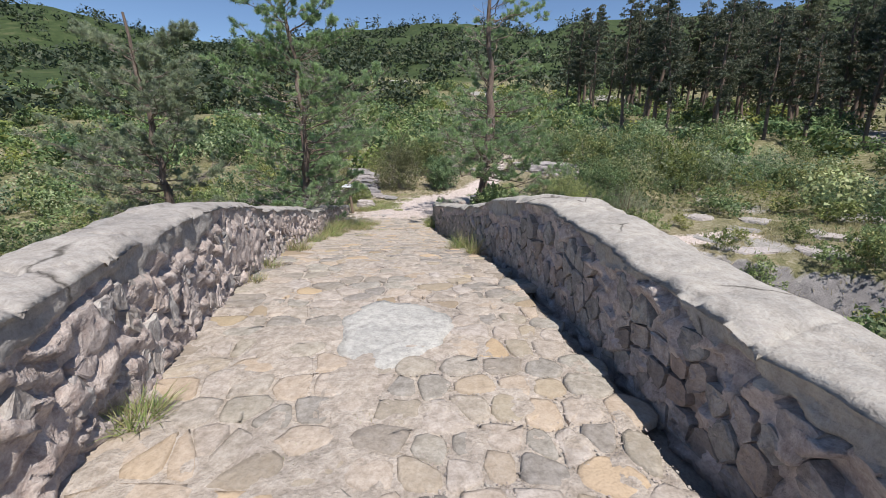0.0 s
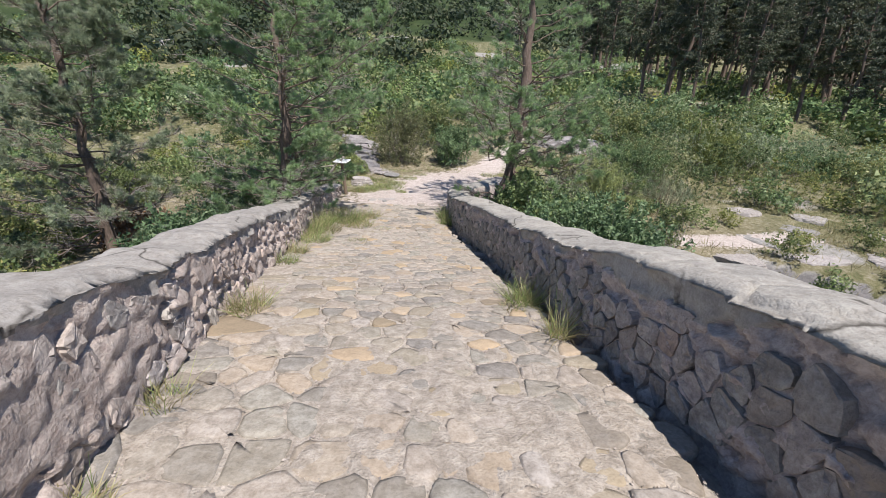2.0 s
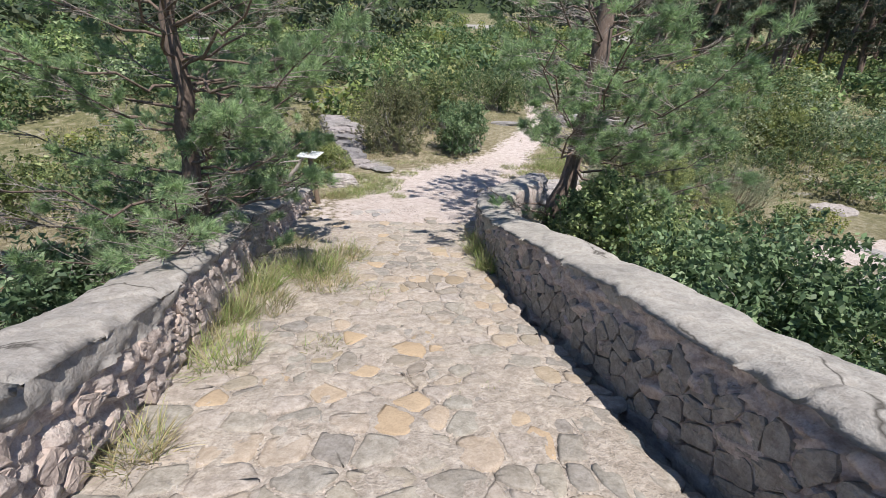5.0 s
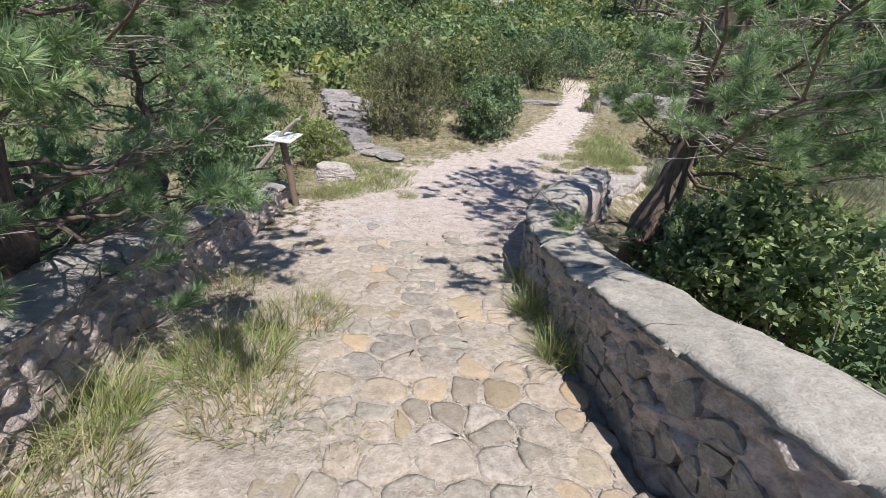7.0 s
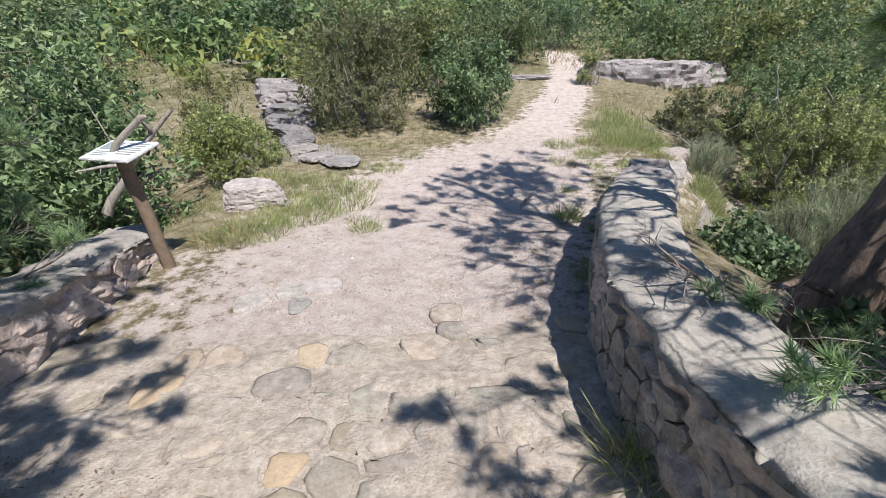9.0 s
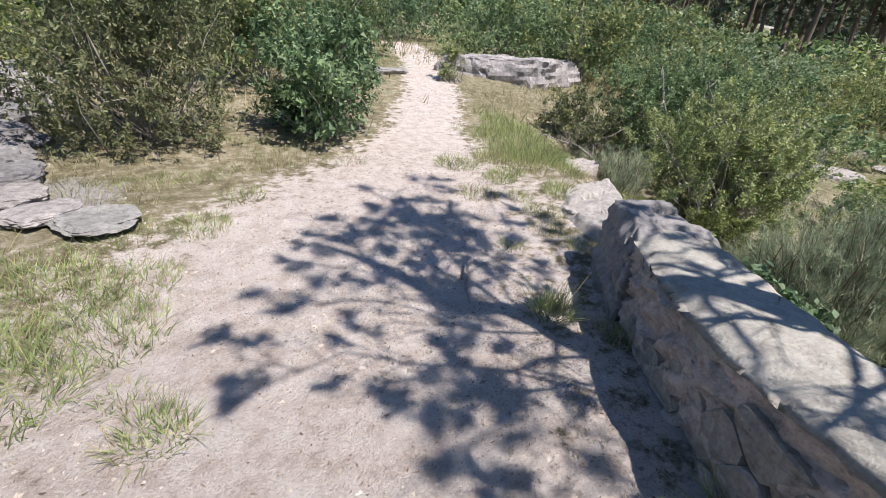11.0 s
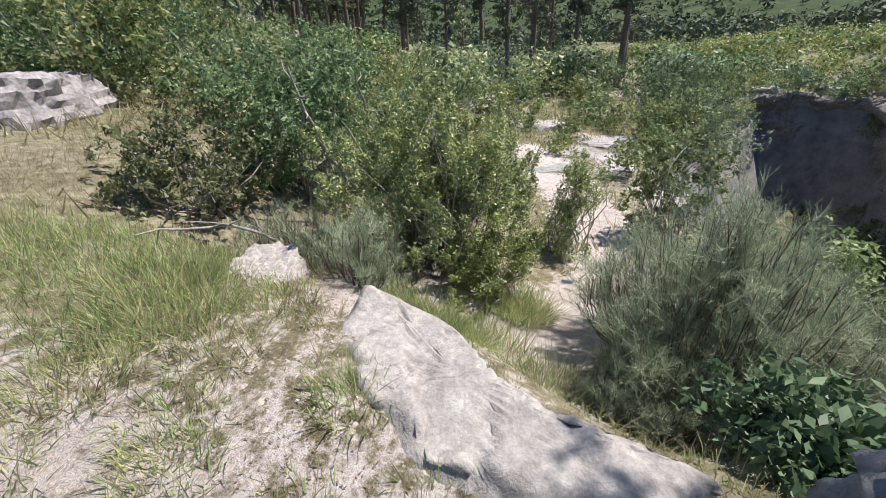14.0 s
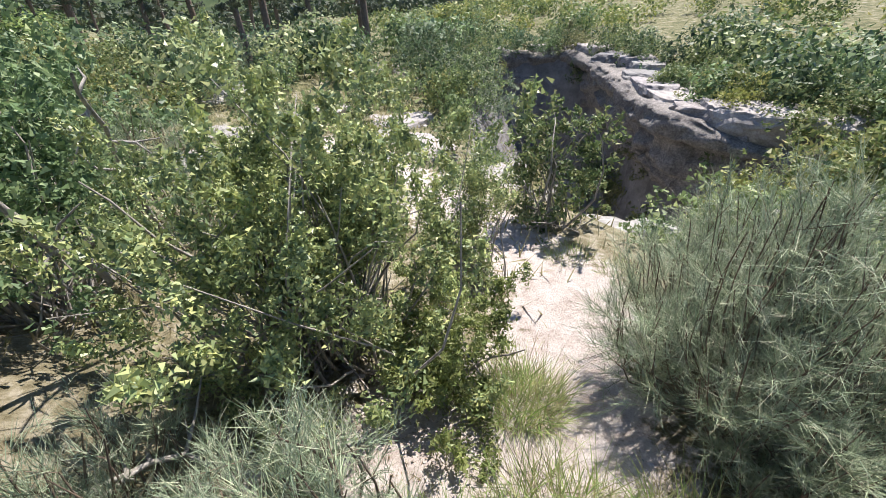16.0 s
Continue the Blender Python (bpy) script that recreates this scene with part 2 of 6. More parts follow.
def clip_cell(poly, p, q):
    """Keeps the part of a polygon that is nearer to p than to q."""
    m, d = (p + q) / 2, q - p
    out = []
    for a, b in zip(poly, poly[1:] + poly[:1]):
        da, db = (a - m) @ d, (b - m) @ d
        if da <= 0:
            out.append(a)
        if (da < 0) != (db < 0):
            out.append(a + (b - a) * (da / (da - db)))
    return out


def cells(points, reach):
    """Voronoi cells of 2D points, each cut to a square of half-width reach."""
    points = np.asarray(points, float)
    result = []
    for i, p in enumerate(points):
        d = ((points - p) ** 2).sum(1)
        order = np.argsort(d)[1:16]
        poly = [p + np.array(c) * reach for c in ((-1, -1), (1, -1), (1, 1), (-1, 1))]
        for j in order:
            if len(poly) > 2:
                poly = clip_cell(poly, p, points[j])
        result.append(np.array(poly) if len(poly) > 2 else None)
    return result


def stone_mesh(name, poly, gap, rise, place, rng, rough=0.012, bevel=0.22, sink=0.05, cut=0.24, tip=0.05):
    """A rounded stone over a 2D outline; place(u, v, h) gives arrays in the world. Returns mesh and centre."""
    c = poly.mean(0)
    rad = np.linalg.norm(poly - c, axis=1)
    poly = c + (poly - c) * np.clip((rad - gap) / rad, 0.3, 1)[:, None]
    nxt = np.roll(poly, -1, 0)
    ring = np.stack([poly * (1 - cut) + nxt * cut, poly * cut + nxt * (1 - cut)], 1).reshape(-1, 2)
    ring = ring + rng.normal(size=ring.shape) * 0.006
    n = len(ring)
    inner = c + (ring - c) * (1 - bevel) + rng.normal(size=ring.shape) * 0.004
    core = c + (ring - c) * 0.45
    tilt = rng.normal(size=2) * tip
    rows = [(ring, np.full(n, -sink)), (ring, rise * 0.45 + rng.normal(size=n) * rough * 0.5), (inner, rise + (inner - c) @ tilt + rng.normal(size=n) * rough), (core, rise * 1.15 + (core - c) @ tilt + rng.normal(size=n) * rough)]
    uv = np.concatenate([r for r, _ in rows] + [c[None]])
    h = np.concatenate([z for _, z in rows] + [np.array([rise * 1.2])])
    v = place(uv[:, 0], uv[:, 1], h)
    faces = []
    for k in range(3):
        for i in range(n):
            j = (i + 1) % n
            faces.append((k * n + i, k * n + j, (k + 1) * n + j, (k + 1) * n + i))
    faces += [(3 * n + i, 3 * n + (i + 1) % n, 4 * n) for i in range(n)]
    centre = v.mean(0)
    return v - centre, faces, centre


def poly_mesh(name, verts, faces, smooth=True):
    me = bpy.data.meshes.new(name)
    me.from_pydata([tuple(v) for v in verts], [], faces)
    if smooth:
        me.polygons.foreach_set("use_smooth", np.ones(len(faces), dtype=bool))
    me.update()
    return me


# ---- materials ----
# shares of the base colours that foliage and mineral surfaces keep
LEAF, MINERAL = (0.79, 0.82, 0.94), (0.768, 0.775, 0.81)


def nodes_of(name):
    m = bpy.data.materials.new(name)
    m.use_nodes = True
    nt = m.node_tree
    return m, nt, nt.nodes["Principled BSDF"]


def add(nt, kind, **values):
    n = nt.nodes.new(kind)
    for key, value in values.items():
        n.inputs[key].default_value = value
    return n


def ramp(nt, fac, stops):
    r = nt.nodes.new("ShaderNodeValToRGB")
    el = r.color_ramp.elements
    while len(el) < len(stops):
        el.new(0.5)
    for e, (p, c) in zip(el, stops):
        e.position, e.color = p, (*c, 1)
    nt.links.new(fac, r.inputs[0])
    return r.outputs[0]


def mixed(nt, kind, fac, a, b):
    m = nt.nodes.new("ShaderNodeMix")
    m.data_type, m.blend_type = "RGBA", kind
    if isinstance(fac, float):
        m.inputs[0].default_value = fac
    else:
        nt.links.new(fac, m.inputs[0])
    for socket, value in ((m.inputs[6], a), (m.inputs[7], b)):
        if isinstance(value, tuple):
            socket.default_value = (*value, 1)
        else:
            nt.links.new(value, socket)
    return m.outputs[2]


def noise_of(nt, coord, scale, detail=6.0, rough=0.6):
    n = add(nt, "ShaderNodeTexNoise", Scale=scale, Detail=detail, Roughness=rough)
    nt.links.new(coord, n.inputs["Vector"])
    return n.outputs["Fac"]


def world_coord(nt):
    return nt.nodes.new("ShaderNodeNewGeometry").outputs["Position"]


def bumped(nt, bsdf, height, strength, distance):
    b = add(nt, "ShaderNodeBump", Strength=strength, Distance=distance)
    nt.links.new(height, b.inputs["Height"])
    nt.links.new(b.outputs[0], bsdf.inputs["Normal"])


def stone_material(name, dark, mid, light, warm=None, lichen=None, per="object", bump=0.5, crack=0.0, mottle=0.75):
    m, nt, bsdf = nodes_of(name)
    co = world_coord(nt)
    big, small, grit = noise_of(nt, co, 2.3, 5.0), noise_of(nt, co, 17.0, 8.0, 0.7), noise_of(nt, co, 70.0, 2.0, 0.5)
    col = ramp(nt, small, [(0.36, dark), (0.5, mid), (0.62, light)])
    if per == "object":
        rnd = nt.nodes.new("ShaderNodeObjectInfo").outputs["Random"]
    else:
        rnd = nt.nodes.new("ShaderNodeNewGeometry").outputs["Random Per Island"]
    if warm:
        col = mixed(nt, "MIX", ramp(nt, rnd, [(0.0, (0, 0, 0)), (0.4, (0.05, 0.05, 0.05)), (0.65, (0.22, 0.22, 0.22)), (0.87, (0.5, 0.5, 0.5)), (1.0, (1.0, 1.0, 1.0))]), col, warm)
    col = mixed(nt, "MULTIPLY", 1.0, col, ramp(nt, big, [(0.36, (1 - 0.32 * mottle, 1 - 0.33 * mottle, 1 - 0.33 * mottle)), (0.52, (1.02, 1.01, 1.0)), (0.66, (1 + 0.16 * mottle, 1 + 0.13 * mottle, 1 + 0.08 * mottle))]))
    w2 = nt.nodes.new("ShaderNodeTexWhiteNoise")
    w2.noise_dimensions = "1D"
    nt.links.new(rnd, w2.inputs["W"])
    col = mixed(nt, "MULTIPLY", 1.0, col, ramp(nt, w2.outputs["Value"], [(0.0, (0.72, 0.73, 0.73)), (0.35, (0.92, 0.95, 0.9)), (0.65, (1.06, 1.02, 0.96)), (1.0, (1.12, 1.11, 1.09))]))
    col = mixed(nt, "MULTIPLY", 0.25, col, ramp(nt, grit, [(0.36, (0.6, 0.6, 0.6)), (0.48, (1.0, 1.0, 1.0)), (0.64, (1.16, 1.16, 1.16))]))
    stain = noise_of(nt, co, 8.0, 9.0, 0.72)
    col = mixed(nt, "MULTIPLY", mottle, col, ramp(nt, stain, [(0.37, (0.64, 0.61, 0.6)), (0.46, (0.98, 0.98, 0.98)), (0.6, (1.18, 1.17, 1.15))]))
    if lichen:
        col = mixed(nt, "MIX", ramp(nt, noise_of(nt, co, 6.5, 9.0, 0.75), [(0.56, (0, 0, 0)), (0.68, (0.75, 0.75, 0.75))]), col, lichen)
    height = mixed(nt, "ADD", 0.5, small, grit)
    if crack:
        v = add(nt, "ShaderNodeTexVoronoi", Scale=crack)
        v.feature = "DISTANCE_TO_EDGE"
        warp = mixed(nt, "ADD", 0.35, co, add_vec(nt, co, 3.0))
        nt.links.new(warp, v.inputs["Vector"])
        line = ramp(nt, v.outputs["Distance"], [(0.0, (0.25, 0.24, 0.23)), (0.018, (1, 1, 1))])
        gate = ramp(nt, noise_of(nt, co, 1.7, 3.0), [(0.48, (0, 0, 0)), (0.56, (1, 1, 1))])
        col = mixed(nt, "MULTIPLY", gate, col, line)
    nt.links.new(mixed(nt, "MULTIPLY", 1.0, col, MINERAL), bsdf.inputs["Base Color"])
    bsdf.inputs["Roughness"].default_value = 0.92
    bsdf.inputs["Specular IOR Level"].default_value = 0.25
    bumped(nt, bsdf, mixed(nt, "ADD", 0.7, height, stain), bump, 0.035 if bump >= 1.0 else 0.02)
    return m


def add_vec(nt, co, scale):
    n = add(nt, "ShaderNodeTexNoise", Scale=scale, Detail=4.0)
    nt.links.new(co, n.inputs["Vector"])
    return n.outputs["Color"]


def leaf_material(name, colours, sheer=0.35, gloss=0.45, tint=0.0):
    sheer, gloss = sheer + 0.02, gloss + 0.04
    m, nt, bsdf = nodes_of(name)
    geo = nt.nodes.new("ShaderNodeNewGeometry")
    stops = [(k / max(1, len(colours) - 1), tuple(v * f for v, f in zip(c, LEAF))) for k, c in enumerate(colours)]
    col = ramp(nt, geo.outputs["Random Per Island"], stops)
    patch = noise_of(nt, geo.outputs["Position"], 1.6, 4.0)
    col = mixed(nt, "MULTIPLY", 1.0, col, ramp(nt, patch, [(0.3, (0.72, 0.76, 0.7)), (0.7, (1.2, 1.18, 1.1))]))
    clump = noise_of(nt, geo.outputs["Position"], 7.0, 3.0)
    col = mixed(nt, "MULTIPLY", 1.0, col, ramp(nt, clump, [(0.32, (0.7, 0.72, 0.72)), (0.68, (1.28, 1.26, 1.15))]))
    own = nt.nodes.new("ShaderNodeObjectInfo").outputs["Random"]
    tone = nt.nodes.new("ShaderNodeAttribute")
    tone.attribute_name = "tone"
    col = mixed(nt, "MULTIPLY", 1.0, col, ramp(nt, tone.outputs["Fac"], [(0.0, (1, 1, 1)), (0.04, (0.5, 0.58, 0.55)), (0.4, (0.85, 0.95, 0.85)), (0.7, (1.1, 1.11, 0.95)), (1.0, (1.45, 1.33, 1.0))]))
    col = mixed(nt, "MULTIPLY", tint, col, ramp(nt, own, [(0.0, (0.62, 0.7, 0.78)), (0.35, (0.85, 0.92, 0.9)), (0.65, (1.08, 1.06, 0.95)), (1.0, (1.4, 1.25, 1.0))]))
    nt.links.new(col, bsdf.inputs["Base Color"])
    bsdf.inputs["Roughness"].default_value = gloss
    bsdf.inputs["Specular IOR Level"].default_value = 0.4
    tr = nt.nodes.new("ShaderNodeBsdfTranslucent")
    nt.links.new(col, tr.inputs["Color"])
    mix = add(nt, "ShaderNodeMixShader", Fac=sheer)
    nt.links.new(bsdf.outputs[0], mix.inputs[1])
    nt.links.new(tr.outputs[0], mix.inputs[2])
    nt.links.new(mix.outputs[0], nt.nodes["Material Output"].inputs[0])
    return m


def bark_material(name, dark, light):
    m, nt, bsdf = nodes_of(name)
    co = world_coord(nt)
    mp = nt.nodes.new("ShaderNodeMapping")
    mp.inputs["Scale"].default_value = (1, 1, 0.25)
    nt.links.new(co, mp.inputs[0])
    n = noise_of(nt, mp.outputs[0], 30.0, 7.0, 0.7)
    nt.links.new(ramp(nt, n, [(0.3, dark), (0.7, light)]), bsdf.inputs["Base Color"])
    bsdf.inputs["Roughness"].default_value = 0.9
    bumped(nt, bsdf, n, 0.8, 0.02)
    return m


def ground_material():
    m, nt, bsdf = nodes_of("ground")
    co = world_coord(nt)
    fine, mid, wide = noise_of(nt, co, 60.0, 6.0, 0.75), noise_of(nt, co, 7.0, 8.0, 0.7), noise_of(nt, co, 0.6, 6.0)
    tone = ramp(nt, mid, [(0.37, (0.22, 0.185, 0.11)), (0.5, (0.38, 0.33, 0.215)), (0.62, (0.56, 0.5, 0.38))])
    green = ramp(nt, mid, [(0.37, (0.16, 0.14, 0.075)), (0.5, (0.26, 0.23, 0.135)), (0.62, (0.4, 0.35, 0.24))])
    soil = mixed(nt, "MIX", ramp(nt, wide, [(0.4, (0, 0, 0)), (0.62, (0.85, 0.85, 0.85))]), tone, green)
    lush = ramp(nt, noise_of(nt, co, 2.2, 9.0, 0.72), [(0.36, (0.06, 0.075, 0.028)), (0.48, (0.17, 0.175, 0.075)), (0.58, (0.33, 0.3, 0.18)), (0.66, (0.48, 0.45, 0.37))])
    away = nt.nodes.new("ShaderNodeAttribute")
    away.attribute_name = "lush"
    soil = mixed(nt, "MIX", away.outputs["Fac"], soil, lush)
    dirt = ramp(nt, mid, [(0.36, (0.55, 0.46, 0.4)), (0.5, (0.69, 0.605, 0.545)), (0.64, (0.77, 0.7, 0.645))])
    dirt = mixed(nt, "MULTIPLY", 0.8, dirt, ramp(nt, noise_of(nt, co, 24.0, 9.0, 0.8), [(0.34, (0.74, 0.71, 0.68)), (0.45, (1.0, 0.99, 0.98)), (0.62, (1.08, 1.07, 1.06))]))
    rock = ramp(nt, noise_of(nt, co, 3.0, 10.0, 0.7), [(0.3, (0.27, 0.255, 0.23)), (0.52, (0.45, 0.43, 0.39)), (0.7, (0.56, 0.54, 0.5))])
    woods = ramp(nt, noise_of(nt, co, 0.11, 10.0, 0.75), [(0.35, (0.03, 0.05, 0.018)), (0.55, (0.06, 0.09, 0.032)), (0.7, (0.13, 0.135, 0.065))])

    def mask(name, soft):
        a = nt.nodes.new("ShaderNodeAttribute")
        a.attribute_name = name
        t = nt.nodes.new("ShaderNodeMath")
        t.operation = "ADD"
        s = nt.nodes.new("ShaderNodeMath")
        s.operation = "MULTIPLY_ADD"
        nt.links.new(mid, s.inputs[0])
        s.inputs[1].default_value, s.inputs[2].default_value = soft, -0.5 * soft
        nt.links.new(a.outputs["Fac"], t.inputs[0])
        nt.links.new(s.outputs[0], t.inputs[1])
        return ramp(nt, t.outputs[0], [(0.38, (0, 0, 0)), (0.6, (1, 1, 1))])

    col = mixed(nt, "MIX", mask("dirt", 1.9), soil, dirt)
    col = mixed(nt, "MIX", mask("rock", 0.9), col, rock)
    col = mixed(nt, "MIX", mask("woods", 0.5), col, woods)
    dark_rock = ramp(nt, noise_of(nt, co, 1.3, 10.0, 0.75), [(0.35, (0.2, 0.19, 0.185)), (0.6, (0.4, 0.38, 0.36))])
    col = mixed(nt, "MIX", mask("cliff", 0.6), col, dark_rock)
    col = mixed(nt, "MULTIPLY", 0.55, col, ramp(nt, fine, [(0.37, (0.6, 0.58, 0.56)), (0.47, (0.98, 0.98, 0.98)), (0.62, (1.16, 1.16, 1.16))]))
    nt.links.new(mixed(nt, "MULTIPLY", 1.0, col, MINERAL), bsdf.inputs["Base Color"])
    bsdf.inputs["Roughness"].default_value = 0.95
    bsdf.inputs["Specular IOR Level"].default_value = 0.2
    bumped(nt, bsdf, mixed(nt, "ADD", 0.6, fine, mid), 0.9, 0.03)
    return m


def plain_material(name, colour, rough=0.6, spots=None, scale=20.0, metal=0.0):
    m, nt, bsdf = nodes_of(name)
    co = world_coord(nt)
    n = noise_of(nt, co, scale, 6.0)
    dark = tuple(c * 0.72 for c in colour)
    nt.links.new(ramp(nt, n, [(0.3, dark), (0.6, colour)]), bsdf.inputs["Base Color"])
    bsdf.inputs["Roughness"].default_value, bsdf.inputs["Metallic"].default_value = rough, metal
    bumped(nt, bsdf, n, 0.2, 0.01)
    return m


M_GROUND = ground_material()
M_PAVER = stone_material("paving_stone", (0.33, 0.297, 0.26), (0.44, 0.402, 0.36), (0.53, 0.49, 0.448), warm=(0.53, 0.42, 0.29), bump=0.45, mottle=0.22)
M_PAVER_FAR = stone_material("paving_stone_joined", (0.33, 0.297, 0.26), (0.44, 0.402, 0.36), (0.53, 0.49, 0.448), warm=(0.53, 0.42, 0.29), per="island", bump=0.45, mottle=0.22)
M_JOINT = stone_material("joint_grit", (0.36, 0.325, 0.28), (0.475, 0.435, 0.385), (0.57, 0.53, 0.48), bump=0.9, mottle=0.3)
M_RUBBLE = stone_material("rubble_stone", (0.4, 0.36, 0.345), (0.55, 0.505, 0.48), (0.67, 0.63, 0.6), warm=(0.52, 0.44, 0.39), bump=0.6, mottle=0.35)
# darker rubble copy: the right wall's shade put into its colour, with lichen spots
M_LICHEN_SHADE = stone_material("shaded_lichened_rubble", (0.33, 0.305, 0.29), (0.46, 0.43, 0.405), (0.58, 0.55, 0.52), warm=(0.45, 0.36, 0.3), lichen=(0.17, 0.16, 0.155), bump=0.7, mottle=0.5)
M_MORTAR = stone_material("old_mortar", (0.4, 0.34, 0.315), (0.55, 0.49, 0.455), (0.66, 0.605, 0.57), lichen=(0.42, 0.35, 0.32), bump=0.7, mottle=0.4)
M_CAP = stone_material("weathered_cap", (0.47, 0.43, 0.39), (0.55, 0.51, 0.47), (0.61, 0.575, 0.535), lichen=(0.45, 0.42, 0.38), bump=0.55, mottle=0.45, crack=1.1)
M_PATCH = stone_material("cement_patch", (0.45, 0.445, 0.435), (0.57, 0.565, 0.55), (0.66, 0.655, 0.64), bump=0.8, mottle=0.4)
M_ROCK = stone_material("limestone", (0.36, 0.335, 0.325), (0.45, 0.425, 0.415), (0.54, 0.515, 0.5), lichen=(0.36, 0.335, 0.33), bump=0.5, mottle=0.5)
M_LEDGE = stone_material("grey_ledge_rock", (0.27, 0.255, 0.255), (0.39, 0.37, 0.37), (0.47, 0.45, 0.445), lichen=(0.25, 0.235, 0.24), bump=0.8, mottle=0.7)
M_CLIFF = stone_material("grey_cliff", (0.2, 0.185, 0.185), (0.34, 0.32, 0.315), (0.47, 0.44, 0.42), lichen=(0.16, 0.15, 0.155), bump=1.0)
M_PEBBLE = stone_material("loose_pebbles", (0.38, 0.335, 0.3), (0.49, 0.44, 0.4), (0.58, 0.53, 0.49), per="island", bump=0.3)
M_PINE = leaf_material("pine_needles", [(0.2, 0.3, 0.15), (0.37, 0.53, 0.26), (0.55, 0.7, 0.37), (0.6, 0.7, 0.43)], 0.45, 0.45)
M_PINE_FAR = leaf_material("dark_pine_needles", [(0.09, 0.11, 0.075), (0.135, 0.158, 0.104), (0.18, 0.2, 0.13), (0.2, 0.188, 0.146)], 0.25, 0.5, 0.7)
M_PINE_DARK = leaf_material("dry_pine_needles", [(0.24, 0.29, 0.2), (0.36, 0.42, 0.27), (0.48, 0.54, 0.35), (0.55, 0.57, 0.42)], 0.35, 0.5)
M_BARK = bark_material("pine_bark", (0.07, 0.052, 0.044), (0.25, 0.19, 0.155))
M_STEM = bark_material("brown_stems", (0.07, 0.05, 0.035), (0.24, 0.18, 0.13))
M_TWIG = bark_material("grey_twigs", (0.17, 0.15, 0.135), (0.46, 0.43, 0.39))
M_PINETWIG = bark_material("pine_twigs", (0.16, 0.14, 0.13), (0.44, 0.4, 0.37))
M_BOX = leaf_material("box_leaves", [(0.15, 0.2, 0.1), (0.33, 0.4, 0.17), (0.5, 0.56, 0.23), (0.64, 0.62, 0.26), (0.26, 0.33, 0.16)], 0.22, 0.38)
M_OLIVE = leaf_material("juniper_leaves", [(0.17, 0.19, 0.095), (0.26, 0.275, 0.13), (0.35, 0.345, 0.165), (0.41, 0.34, 0.18)], 0.3, 0.5, 0.5)
M_DARK = leaf_material("oak_leaves", [(0.1, 0.155, 0.085), (0.2, 0.29, 0.14), (0.31, 0.41, 0.2), (0.41, 0.48, 0.27)], 0.3, 0.5, 0.8)
M_BROOM = leaf_material("broom_stems", [(0.22, 0.29, 0.18), (0.36, 0.43, 0.27), (0.5, 0.55, 0.37), (0.56, 0.52, 0.39)], 0.2, 0.55)
M_GRASS = leaf_material("green_grass", [(0.24, 0.36, 0.1), (0.36, 0.46, 0.16), (0.5, 0.54, 0.24), (0.6, 0.55, 0.3)], 0.35, 0.5)
M_STRAW = leaf_material("dry_grass", [(0.308, 0.273, 0.134), (0.471, 0.395, 0.221), (0.632, 0.531, 0.331), (0.294, 0.301, 0.127)], 0.35, 0.6)
M_SCRUB = leaf_material("scrub_leaves", [(0.085, 0.13, 0.06), (0.2, 0.265, 0.115), (0.32, 0.36, 0.16), (0.43, 0.4, 0.21)], 0.32, 0.5, 1.0)
M_YELLOW = leaf_material("yellowing_scrub", [(0.21, 0.26, 0.09), (0.31, 0.35, 0.12), (0.42, 0.42, 0.17), (0.18, 0.23, 0.09)], 0.35, 0.45, 0.8)
M_PALE = leaf_material("pale_broom_leaves", [(0.3, 0.36, 0.22), (0.42, 0.48, 0.29), (0.52, 0.56, 0.36), (0.58, 0.56, 0.4)], 0.3, 0.5, 0.6)
M_LITTER = leaf_material("leaf_litter", [(0.2, 0.13, 0.08), (0.32, 0.22, 0.14), (0.42, 0.33, 0.22), (0.16, 0.1, 0.07)], 0.1, 0.7)
M_DEAD = leaf_material("dead_needles", [(0.281, 0.154, 0.087), (0.421, 0.240, 0.147), (0.351, 0.274, 0.207)], 0.2, 0.7)
M_WOODS = leaf_material("distant_leaves", [(0.04, 0.06, 0.038), (0.06, 0.083, 0.05), (0.085, 0.108, 0.064), (0.12, 0.122, 0.083)], 0.2, 0.6)
M_POST = plain_material("weathered_post", (0.2, 0.15, 0.11), 0.9)
M_PANEL = plain_material("printed_panel", (0.72, 0.74, 0.75), 0.35)
M_INK = plain_material("panel_print", (0.28, 0.33, 0.36), 0.45)
M_YELLOWPAINT = plain_material("yellow_paint", (0.75, 0.45, 0.03), 0.7, scale=60.0)

# ---- land ----
u = np.linspace(-1, 1, 256)
gx, gy = 1.0 + 2.6 * np.sinh(6.6 * u) / 1.0, 16.0 + 2.6 * np.sinh(6.6 * u) / 1.0
GX, GY = np.meshgrid(gx, gy, indexing="ij")
GZ = ground(GX, GY)
n = len(u)
ii, jj = np.meshgrid(np.arange(n - 1), np.arange(n - 1), indexing="ij")
quads = np.stack([ii * n + jj, (ii + 1) * n + jj, (ii + 1) * n + jj + 1, ii * n + jj + 1], -1).reshape(-1, 4)
land = mesh_np("ground", np.stack([GX, GY, GZ], -1).reshape(-1, 3), quads, True)
slope = np.hypot(np.gradient(GZ, gx, axis=0), np.gradient(GZ, gy, axis=1))
far = np.hypot(GX, GY - 14)
dirt = np.maximum(np.clip(1.25 - near_line(GX, GY, TRAIL_MAIN) / np.interp(GY, [13, 16, 19, 20.5, 22, 28], [1.9, 2.5, 2.4, 1.6, 0.8, 0.8]), 0, 1), np.clip(1.3 - near_line(GX, GY, TRAIL_SIDE) / 0.75, 0, 1))
